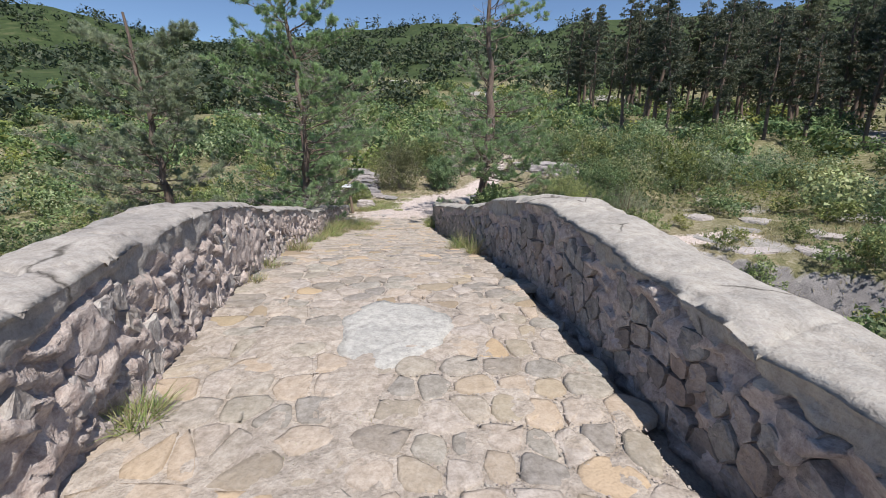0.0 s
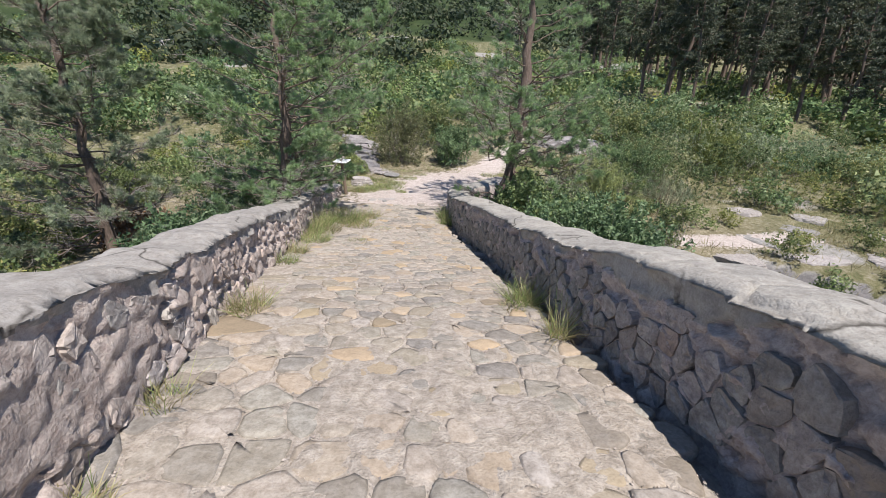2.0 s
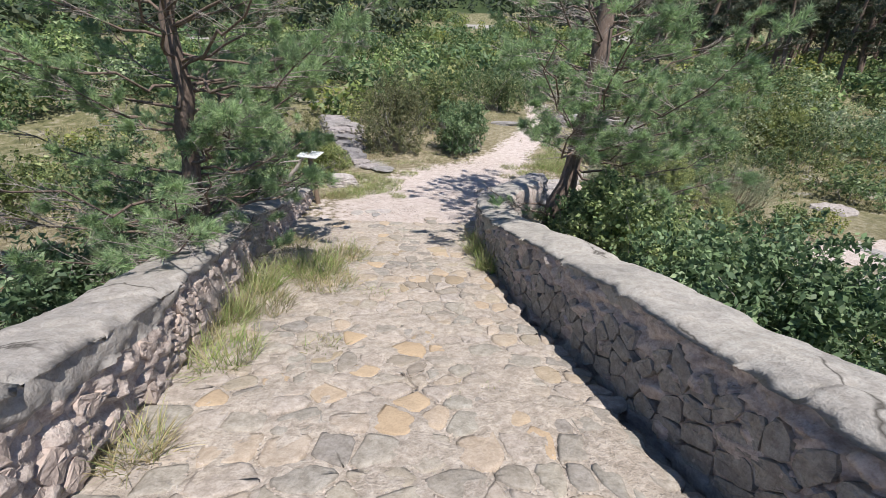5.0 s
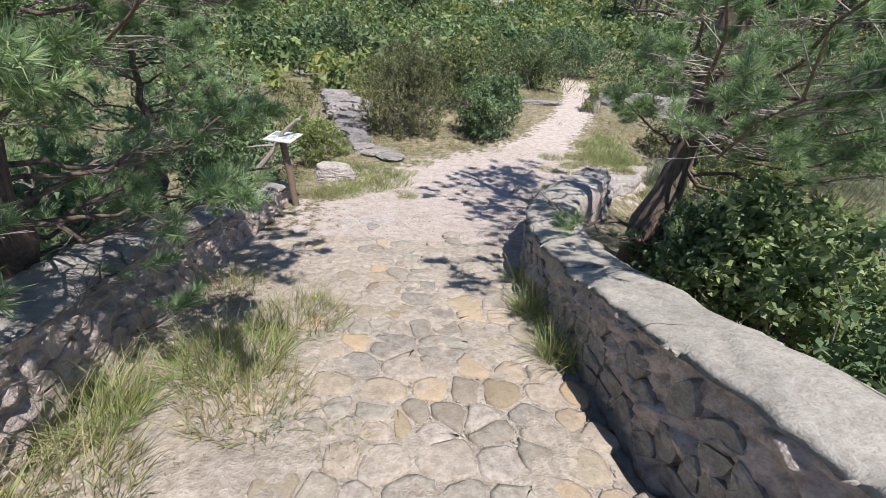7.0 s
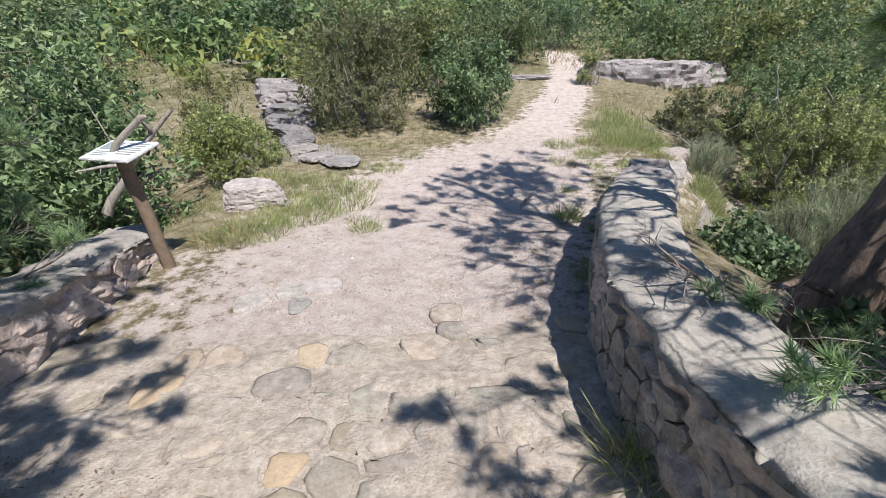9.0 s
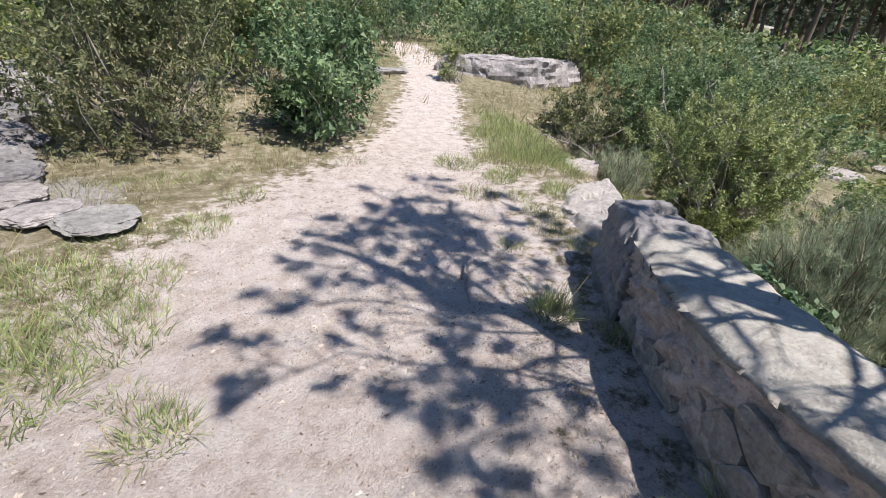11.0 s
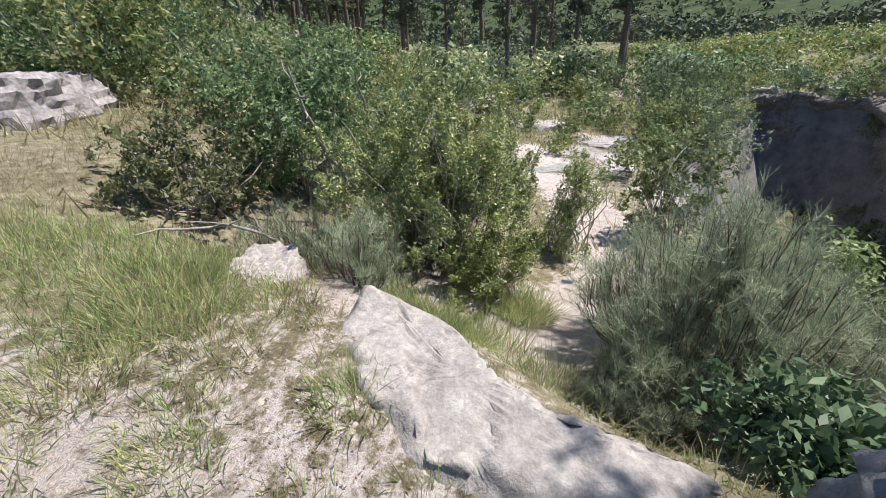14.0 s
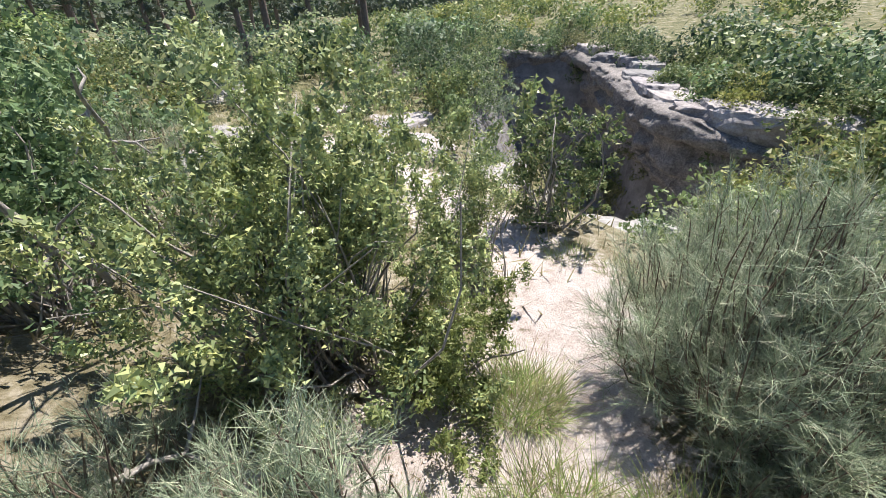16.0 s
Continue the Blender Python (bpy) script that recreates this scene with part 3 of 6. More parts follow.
dirt = np.maximum(dirt, np.clip(1.2 - np.hypot((GX - 2.2) / 1.6, (GY - 19.3) / 1.3), 0, 0.4))
dirt = np.maximum(dirt, np.clip(1.3 - np.hypot((GX - 4.2) / 1.3, (GY - 18.7) / 1.5), 0, 0.9))
rock = np.clip(smooth01(0.7, 1.3, slope) * (far < 80) + np.clip(fbm(GX / 3.2, GY / 3.2, 41) * 2.0 - 0.12, 0, 1) * smooth01(6, 10, GX) * (1 - smooth01(22, 30, GY)) * (0.3 + 0.7 * smooth01(8, 13, GY)) + np.clip(fbm(GX / 9, GY / 7, 43) * 2.6 - 0.35, 0, 1) * smooth01(26, 34, GY) * (1 - smooth01(90, 130, GY)), 0, 1)
pale = np.clip(1.3 - np.hypot((GX + 2.9) / 0.9, (GY - 20.3) / 0.8), 0, 1)
rock = np.maximum(np.maximum(rock, pale * 0.8), smooth01(260, 160, np.hypot(GX + 650, GY - 720)))
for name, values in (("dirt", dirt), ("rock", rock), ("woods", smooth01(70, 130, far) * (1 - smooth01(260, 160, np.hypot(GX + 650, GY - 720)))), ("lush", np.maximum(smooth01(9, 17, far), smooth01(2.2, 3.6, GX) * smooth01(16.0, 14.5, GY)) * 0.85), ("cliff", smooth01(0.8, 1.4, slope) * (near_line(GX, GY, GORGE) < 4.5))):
    layer = land.attributes.new(name, "FLOAT", "POINT")
    layer.data.foreach_set("value", values.astype(np.float32).ravel())
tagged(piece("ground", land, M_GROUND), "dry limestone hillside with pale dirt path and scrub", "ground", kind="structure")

# ---- the bridge ----
rng = np.random.default_rng(11)
ys = np.concatenate([np.arange(-8, 0.8, 0.2), np.arange(0.8, 15.6, 0.045)])
across = np.linspace(0, 1, 84)
DX = left_in(ys)[:, None] * (1 - across) + right_in(ys)[:, None] * across
DX = DX + (across - 0.5)[None] * 0.3
DY = np.repeat(ys[:, None], 84, 1)
DZ = deck_z(DY) + fbm(DX / 0.13, DY / 0.13, 51, 3) * 0.034 + 0.0012 + fbm(DX / 0.6, DY / 0.6, 52, 2) * 0.018 - 0.09 * smooth01(14.7, 15.6, DY) - 0.14 * smooth01(0.16, 0.04, right_in(DY) - DX) * (1 - smooth01(11.5, 13, DY))
a, b = DX.shape
ii, jj = np.meshgrid(np.arange(a - 1), np.arange(b - 1), indexing="ij")
grid = np.stack([ii * b + jj, ii * b + jj + 1, (ii + 1) * b + jj + 1, (ii + 1) * b + jj], -1).reshape(-1, 4)
deck = tagged(piece("bridge_deck", mesh_np("bridge_deck", np.stack([DX, DY, DZ], -1).reshape(-1, 3), grid, True), M_JOINT), "cobbled stone bridge deck with gritty worn joints", "bridge deck", kind="structure")


def deck_place(u_, v_, h):
    return np.stack([u_, v_, deck_z(v_) + h], -1)


seeds = []
row_y, k = -7.8, 0
while row_y < 15.7:
    depth = rng.uniform(0.13, 0.27)
    x0, x1 = float(left_in(row_y)) - 0.1, float(right_in(row_y)) + 0.1
    x = x0 + rng.uniform(0, 0.25)
    while x < x1:
        w = rng.uniform(0.1, 0.24) if rng.uniform() < 0.6 else rng.uniform(0.26, 0.5)
        seeds.append((x + w / 2, row_y + rng.normal() * 0.03))
        x += w
    row_y += depth
PATCH = (-0.4, 3.05, 0.43, 0.55)
stones_joined = []
bare = [(-3.0, 12.4, 0.75), (-2.6, 11.3, 0.5), (-3.1, 13.5, 0.9), (-0.3, 13.6, 0.35)]
for (sx, sy), poly in zip(seeds, cells(seeds, 0.34)):
    if poly is None or sx < left_in(sy) - 0.03 or sx > right_in(sy) - (0.1 if sy < 12 else -0.03):
        continue
    if math.hypot((sx - PATCH[0]) / PATCH[2], (sy - PATCH[1]) / PATCH[3]) < 1.0:
        continue
    if any(math.hypot(sx - bx, sy - by) < br for bx, by, br in bare) or (sy > 14.6 and rng.uniform() < (sy - 14.3) * 0.75):
        continue
    v, f, c = stone_mesh("paving_stone", poly, rng.uniform(0.009, 0.026), rng.uniform(0.001, 0.013), deck_place, rng, 0.0025, 0.16, 0.05, 0.2, 0.03)
    if 1.6 < sy < 5.6 and sx > -2.5:
        ob = piece("paving_stone", poly_mesh("paving_stone", v, f), M_PAVER, deck)
        ob.location = c
    else:
        stones_joined.append((v + c, f))
# gravel worn out of the joints
r = np.random.default_rng(640)
gx_, gy_ = r.uniform(-3.3, 1.2, 130000), r.uniform(0.8, 14.6, 130000)
S2 = np.array(seeds)
near_gap = np.empty(len(gx_))
for k in range(0, len(gx_), 4000):
    d = np.sort(np.partition(np.hypot(gx_[k:k + 4000, None] - S2[None, :, 0], gy_[k:k + 4000, None] - S2[None, :, 1]), 1, axis=1)[:, :2], axis=1)
    near_gap[k:k + 4000] = d[:, 1] - d[:, 0]
ok = (near_gap < r.uniform(0.01, 0.075, len(gx_))) & (gx_ > left_in(gy_) + 0.04) & (gx_ < right_in(gy_) - 0.12) & (fbm(gx_ / 0.9, gy_ / 0.9, 641, 2) > -0.2)
GRAVEL = np.stack([gx_, gy_], -1)[ok]
vs, fs, n0 = [], [], 0
for v, f in stones_joined:
    vs.append(v)
    fs += [tuple(i + n0 for i in face) for face in f]
    n0 += len(v)
tagged(piece("paving", poly_mesh("paving", np.concatenate(vs), fs), M_PAVER_FAR, deck), kind="stuff")
# cement repair in the paving
pa = np.linspace(0, 2 * np.pi, 40, endpoint=False)
pr = 1 + 0.08 * np.sin(3 * pa + 1) + 0.05 * np.sin(7 * pa) + 0.03 * np.sin(13 * pa + 2)
rings = []
for q, hgt in ((1.0, -0.03), (0.97, 0.014), (0.8, 0.022), (0.4, 0.026), (0.02, 0.027)):
    px, py = PATCH[0] + np.cos(pa) * PATCH[2] * pr * q, PATCH[1] + np.sin(pa) * PATCH[3] * pr * q
    rings.append(np.stack([px, py, deck_z(py) + hgt + fbm(px / 0.15, py / 0.15, 61, 2) * 0.008], -1))
pf = [(r * 40 + i, r * 40 + (i + 1) % 40, (r + 1) * 40 + (i + 1) % 40, (r + 1) * 40 + i) for r in range(4) for i in range(40)]
pf.append(tuple(range(160, 200)))
piece("cement_patch", poly_mesh("cement_patch", np.concatenate(rings), pf), M_PATCH, deck, "pale grey cement repair patch")


def parapet(name, inner, top, sign, y0, y1, label, seed, stone=0.17, part_span=(1.0, 13.0), batter=0.05, plaster=0.0, keep=0.7, back=0.03, facing=None):
    """A rubble parapet: an eroded mortared core, facing stones and a ragged weathered cap. sign: which way is outward in x."""
    r = np.random.default_rng(seed)
    st = np.concatenate([np.arange(y0, 0.6, 0.1), np.arange(0.6, 9.0, 0.021), np.arange(9.0, y1, 0.035)])
    base, crest = deck_z(st), top(st) + fbm(st / 0.6, st * 0, seed, 3) * 0.05
    slope_x = np.gradient(inner(st), st)
    nx, ny = 1 / np.hypot(1, slope_x), -slope_x / np.hypot(1, slope_x)
    inside = 46
    sect = [(0.03 + batter * q, q, 0.0) for q in np.linspace(0, 1, inside + 1)[:-1]]
    sect += [(0.03 + batter + (WALL - 0.06 - batter) * q, 1.0, 0.02 * math.sin(q * math.pi) - 0.035 * (abs(2 * q - 1) ** 10)) for q in np.linspace(0, 1, 20)]
    sect += [(WALL, q, 0.0) for q in (0.8, 0.55, 0.3, 0.0, -0.5, -1.2, -3.0)]
    # the cap's ragged lower lip, as a share of the height
    lip = 0.93 + 0.2 * fbm(st / 0.4, st * 0, seed + 3, 4) - 0.1 * smooth01(0.1, 0.35, fbm(st / 1.3, st * 0 + 4, seed + 4, 2))
    rows, capped = [], []
    for n_, (out, q, extra) in enumerate(sect):
        z = base - 0.2 + (crest - base + 0.2) * q if q >= 0 else base + q * 1.2
        wx, wz = st + fbm(st / 0.3, z / 0.3, seed + 15, 2) * 0.12, z + fbm(st / 0.3, z / 0.3 + 9, seed + 16, 2) * 0.1
        big, gap = facets(wx / (stone * 1.3), wz / (stone * 0.8) + wx * 0.4, seed + 20)
        small, gap2 = facets(wx / 0.085, wz / 0.06 + wx * 3.0, seed + 21)
        rough = smooth01(-0.1, 0.25, fbm(wx / 0.5, wz / 0.4, seed + 23, 2))
        lump = big * (0.055 - 0.02 * rough) + small * (0.008 + 0.02 * rough) + smooth01(0.0, 0.09, gap) * 0.026 + smooth01(0.0, 0.1, gap2) * 0.01 * rough - 0.01
        coat = smooth01(-0.08, 0.12, fbm(st / 1.1, z / 0.6, seed + 25, 3) + plaster)
        lump = lump * (1 - 0.75 * coat) + coat * 0.03
        lump = lump + fbm(st / 0.09, z / 0.09, seed + 26, 3) * 0.012
        if n_ < inside:
            on_cap = smooth01(-0.015, 0.015, q - lip)
            bulge = lump * (1 - on_cap) + on_cap * (0.034 + fbm(st / 0.2, z / 0.12, seed + 27, 3) * 0.03 + facets(st / 0.3, z / 0.15, seed + 31)[0] * 0.012)
            d = sign * (out - bulge + back)
            capped.append(q > lip)
        elif q >= 1:
            d = sign * (out + fbm(st / 0.15, st * 0 + out * 6, seed + 28, 3) * (0.05 if n_ > inside + 17 or n_ < inside + 2 else 0.0) - (0.02 if n_ < inside + 1 else 0))
            plate = worley(st / 0.55 + out, st * 0 + out / 0.4 + st * 0.35, seed + 30)
            z = z + extra + fbm(st / 0.3, out * 4 + st * 0, seed + 9, 4) * 0.028 + plate[2] * 0.03 - 0.03 * smooth01(0.05, 0.0, plate[1]) * (plate[2] > 0.6)
            capped.append(st > -99)
        else:
            d = sign * (out + lump * 0.8)
            capped.append(st > 99)
        rows.append(np.stack([inner(st) + d * nx, st + d * ny, z], -1))
    V = np.stack(rows, 1)
    capped = np.stack(capped, 1)
    na, nb = V.shape[:2]
    I, J = np.meshgrid(np.arange(na - 1), np.arange(nb - 1), indexing="ij")
    F = np.stack([I * nb + J, I * nb + J + 1, (I + 1) * nb + J + 1, (I + 1) * nb + J], -1).reshape(-1, 4)
    face = ~capped[:-1, 1:].reshape(-1)
    if sign > 0:
        F = F[:, ::-1]
    wall = thing(name, (0, 0, 0), label, "parapet", kind="structure")
    flatV = V.reshape(-1, 3)
    piece("core", mesh_np("core", flatV, F[face], False), M_MORTAR, wall)
    piece("cap", mesh_np("cap", flatV, F[~face], False), M_CAP, wall, "weathered pale mortar capping")
    for k in (0, na - 1):
        loop = V[k]
        order = list(range(nb)) if (k == 0) != (sign > 0) else list(range(nb))[::-1]
        piece("end_face", poly_mesh("end_face", loop, [tuple(order)], False), M_MORTAR, wall)

    # facing stones in rough courses
    def place(u_, v_, h):
        bz, tz = deck_z(u_) - 0.14, top(u_)
        sx = np.interp(u_, st, slope_x)
        mx, my = -sign / np.hypot(1, sx), sign * sx / np.hypot(1, sx)
        return np.stack([inner(u_) + sign * (0.03 + batter * v_) + mx * h, u_ + my * h, bz + (tz - bz) * v_], -1)

    pts, v0 = [], 0.0
    while v0 < 0.9:
        hgt = r.uniform(0.1, 0.21)
        yy = y0 + r.uniform(0, 0.2)
        while yy < y1 - 0.05:
            w = r.uniform(0.7, 2.0) * stone * (1.0 if yy < 14.3 else 2.0)
            pts.append((yy + w / 2, (v0 + hgt / 2 + r.normal() * 0.022) * 0.7))
            yy += w
        v0 += hgt
    rest = []
    for (py_, pv), poly in zip(pts, cells(pts, stone * 1.5)):
        if poly is None or pv / 0.7 > np.interp(py_, st, lip) - 0.08 or py_ > y1 - 0.4 or py_ < y0 + 0.3:
            continue
        coat = float(fbm(np.array([py_ / 1.1]), np.array([(float(deck_z(py_)) + pv) / 0.6]), seed + 25, 3)[0]) + plaster
        if r.uniform() > keep * (0.35 if coat > 0.1 else 1.0):
            continue
        poly = poly / np.array([1, 0.7])
        poly = poly[(poly[:, 1] > 0.0)]
        if len(poly) < 4 or poly[:, 1].max() > np.interp(py_, st, lip) or np.ptp(poly[:, 0]) < 0.07 or np.ptp(poly[:, 1]) < 0.07:
            continue
        edge = np.roll(poly, -1, 0) - poly
        area = abs(np.sum(poly[:, 0] * np.roll(poly[:, 1], -1) - np.roll(poly[:, 0], -1) * poly[:, 1])) / 2
        if area / np.hypot(edge[:, 0], edge[:, 1]).sum() ** 2 < 0.042:
            continue
        sv, sf, sc = stone_mesh("facing_stone", poly, r.uniform(0.004, 0.02), r.uniform(-0.004, 0.012), place, r, 0.004, 0.12, 0.07, 0.18, 0.03)
        if sign < 0:
            sf = [tuple(reversed(q)) for q in sf]
        if part_span[0] < py_ < part_span[1]:
            ob = piece("facing_stone", poly_mesh("facing_stone", sv, sf, False), facing or M_RUBBLE, wall)
            ob.location = sc
        else:
            rest.append((sv + sc, sf))
    if rest:
        vs, fs, n0 = [], [], 0
        for v, f in rest:
            vs.append(v)
            fs += [tuple(i + n0 for i in q) for q in f]
            n0 += len(v)
        tagged(piece("facing", poly_mesh("facing", np.concatenate(vs), fs, False), facing or M_RUBBLE, wall), kind="stuff")
    return wall


parapet("parapet_left", left_in, left_top, -1, -7, 16.75, "rough rubble stone parapet, sunlit, with pale mortar cap", 5, 0.125, (0.8, 6.0), 0.05, -0.2, 0.5)
# its facing stones take the rubble copy with shade in the colour
parapet("parapet_right", right_in, right_top, 1, -7, 17.2, "shaded rubble stone parapet with pale weathered mortar cap", 8, 0.15, (0.8, 6.5), 0.0, -0.32, 0.9, 0.04, M_LICHEN_SHADE)


# ---- plants ----
def curve(points, n):
    """n places along a polyline, rounded."""
    p = np.asarray(points, float)
    k = np.linspace(0, len(p) - 1, n)
    soft = [np.stack([np.interp(np.clip(k + d, 0, len(p) - 1), np.arange(len(p)), p[:, c]) for c in range(3)], -1) for d in (-0.3, 0.0, 0.3)]
    out = sum(soft) / 3
    out[0], out[-1] = p[0], p[-1]
    return out


def pine(name, at, spine, girth, whorls, crown, living, seed, label, boughs=(), per=46, needle=0.09, material=None, twig=1.0):
    """A pine: a stout bent trunk, whorls of limbs with flat side sprays, brush-like needle tufts at the living ends, bare grey twigs elsewhere.
    crown: limb length by height share; living: share of living sprays by height share; boughs: (share, compass angle, length, living)."""
    r = np.random.default_rng(seed)
    tree = thing(name, at, label, "pine tree", "pine trees")
    trunk = curve(spine, 22)
    share = np.linspace(0, 1, 22)
    trunk[1:-1, :2] += r.normal(size=(20, 2)) * 0.035
    piece("trunk", mesh_np("trunk", *tube(trunk, girth * (1 - 0.86 * share) * (1 + 0.12 * r.normal(size=22)) + 0.01, 10), True), M_BARK, tree)
    plan = []
    for k in range(whorls):
        q = 0.16 + 0.82 * (k + r.uniform(-0.3, 0.3)) / whorls
        for i in range(3 if q < 0.45 else 4):
            plan.append((q + r.normal() * 0.012, r.uniform(0, 360) if i else k * 137.5, np.interp(q, *zip(*crown)) * r.uniform(0.55, 1.15), np.interp(q, *zip(*living))))
    plan += list(boughs)
    limbs, fine, root, tip = [], [], [], []
    for q, angle, length, alive in plan:
        q = min(max(q, 0.04), 0.985)
        o = np.array([np.interp(q, share, trunk[:, c]) for c in range(3)])
        a = radians(angle)
        d = np.array([math.cos(a), math.sin(a), 0.0])
        turn = np.array([-d[1], d[0], 0.0])
        s = np.linspace(0, 1, 9)
        rise, sag, sway = r.uniform(0.05, 0.4) + 0.45 * q, r.uniform(0.05, 0.3) * (1 - 0.6 * q), r.normal() * 0.18
        line = o + d * (length * s)[:, None] + np.array([0, 0, 1.0]) * (length * (rise * s - sag * np.sin(s * 2.6)))[:, None] + turn * (length * sway * s * s)[:, None]
        line[1:] += r.normal(size=(8, 3)) * 0.022 * length
        low = (at[1] + line[:, 1] > 14.85) & (np.abs(at[0] + line[:, 0] + 0.2) < 2.8) & (at[2] + line[:, 2] < 2.75)
        reach = int(np.argmax(low)) if low.any() else 9
        if reach < 3:
            continue
        limbs.append(tube(line[:reach], np.linspace(0.011 + girth * (0.09 - 0.07 * q), 0.005, 9)[:reach], 6))
        for _ in range(int(4 + length * 9.5 * twig)):
            b = r.uniform(0.22, 1.0) ** 0.8 * s[reach - 1]
            p = np.array([np.interp(b, s, line[:, c]) for c in range(3)])
            side = 1 if r.uniform() < 0.5 else -1
            way = unit(d * r.uniform(0.3, 1.0) + turn * side * r.uniform(0.3, 1.1) + np.array([0, 0, r.uniform(-0.15, 0.45)]))
            L = r.uniform(0.18, 0.5) * (0.45 + 0.3 * length) * (1.2 - 0.45 * b)
            e = p + way * L + np.array([0, 0, 0.08 * L])
            bend, lot, brushes = r.normal(size=3) * 0.03 * L, r.uniform(), int(r.integers(6, 11))
            if at[1] + e[1] > 14.85 and -3.0 < at[0] + e[0] < 2.6 and at[2] + e[2] < 2.75:
                continue
            fine.append(tube([p, (p + e) / 2 + bend, e], [0.0055, 0.004, 0.002], 3))
            live = lot < 0.62 * alive * (0.45 + 0.8 * b)
            for _ in range(brushes if live else 4):
                f = p + (e - p) * r.uniform(0.5, 1.0)
                up = unit(way * 0.7 + r.normal(size=3) * 0.45 + np.array([0, 0, 0.55 if live else 0.1]))
                g = f + up * r.uniform(0.06, 0.14)
                fine.append(tube([f, g], [0.003, 0.0016], 3))
                if live:
                    root.append(f + up * 0.03)
                    tip.append(g)
            if live:
                root.append(p + (e - p) * 0.7)
                tip.append(e)
    for chunk in limbs:
        piece("limb", mesh_np("limb", *chunk, True), M_BARK, tree)
    piece("twig_growth", mesh_np("twig_growth", *join(fine)), M_PINETWIG, tree, "bare grey twigs")
    piece("foliage", mesh_np("foliage", *needle_brushes(r, np.array(root), np.array(tip), per, needle, 0.0031)), material or M_PINE, tree)
    return tree


def forest_pine(at, height, seed, label):
    """A tall woodland pine: bare mast, tiers of short limbs and dark clumped needles."""
    r = np.random.default_rng(seed)
    tree = thing("forest_pine", at, label, "pine tree", "forest pines")
    share = np.linspace(0, 1, 9)
    trunk = np.stack([np.cumsum(r.normal(size=9)) * 0.12, np.cumsum(r.normal(size=9)) * 0.12, height * share - 0.3], -1)
    piece("trunk", mesh_np("trunk", *tube(trunk, 0.19 * (1 - 0.85 * share) + 0.015, 7), True), M_BARK, tree)
    limbs, c, w = [], [], []
    for k in range(int(height * 4.2)):
        q = 0.22 + 0.77 * (k + r.uniform()) / int(height * 4.2)
        o = np.array([np.interp(q, share, trunk[:, i]) for i in range(3)])
        a, L = r.uniform(0, 6.283), (0.45 + 2.0 * math.sqrt(max(0.0, 1 - q))) * r.uniform(0.6, 1.15) * (0.5 if q < 0.4 else 1.0)
        d = np.array([math.cos(a), math.sin(a), r.uniform(-0.1, 0.35)])
        limbs.append(tube([o, o + d * L * 0.5, o + d * L], [0.035, 0.022, 0.006], 3))
        for _ in range(0 if q < 0.32 and r.uniform() < 0.7 else int(3 + 4 * L)):
            c.append(o + d * L * r.uniform(0.35, 1.05) + r.normal(size=3) * np.array([0.16, 0.16, 0.08]))
            w.append(r.uniform(0.16, 0.34))
    c, w = np.repeat(np.array(c), 18, 0), np.repeat(np.array(w), 18)
    m = len(c)
    c = c + unit(r.normal(size=(m, 3))) * (w * r.uniform(0.2, 1.0, m))[:, None] * np.array([1, 1, 0.55])
    al = unit(r.normal(size=(m, 3)) + np.array([0, 0, 0.5]))
    sd = unit(np.cross(al, r.normal(size=(m, 3))))
    z = r.uniform(0.07, 0.16, m)[:, None]
    piece("branching", mesh_np("branching", *join(limbs), True), M_BARK, tree)
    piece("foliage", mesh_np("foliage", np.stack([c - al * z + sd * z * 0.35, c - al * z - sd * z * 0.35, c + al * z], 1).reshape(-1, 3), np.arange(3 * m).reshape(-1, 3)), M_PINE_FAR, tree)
    return tree


def bush(name, at, lobes, n, leaf, material, label, seed, stems=40, category="bush", group="shrubs", aspect=1.9, shell=0.62, lump=0.4, root_r=0.15, upness=0.35, rise=0.55, tri=True):
    """A shrub: woody stems and a crown of single leaves."""
    r = np.random.default_rng(seed)
    b = thing(name, at, label, category, group)
    if stems:
        piece("stem_growth", mesh_np("stem_growth", *twigs(r, (0, 0, -0.1), lobes, stems, 0.016, root_r)), M_TWIG, b)
    share, reach, thick = (0.0052, 0.2, 0.032) if leaf < 0.02 else (0.03, 0.17, 0.03) if leaf < 0.04 else (0.04, 0.24, 0.045) if leaf < 0.05 else (0.05, 0.3, 0.07)
    piece("foliage", mesh_np("foliage", *spray_cloud(r, lobes, n, leaf, max(20, int(n * share)), aspect, shell, upness, lump, reach, rise, tri, thick)), material, b)
    return b


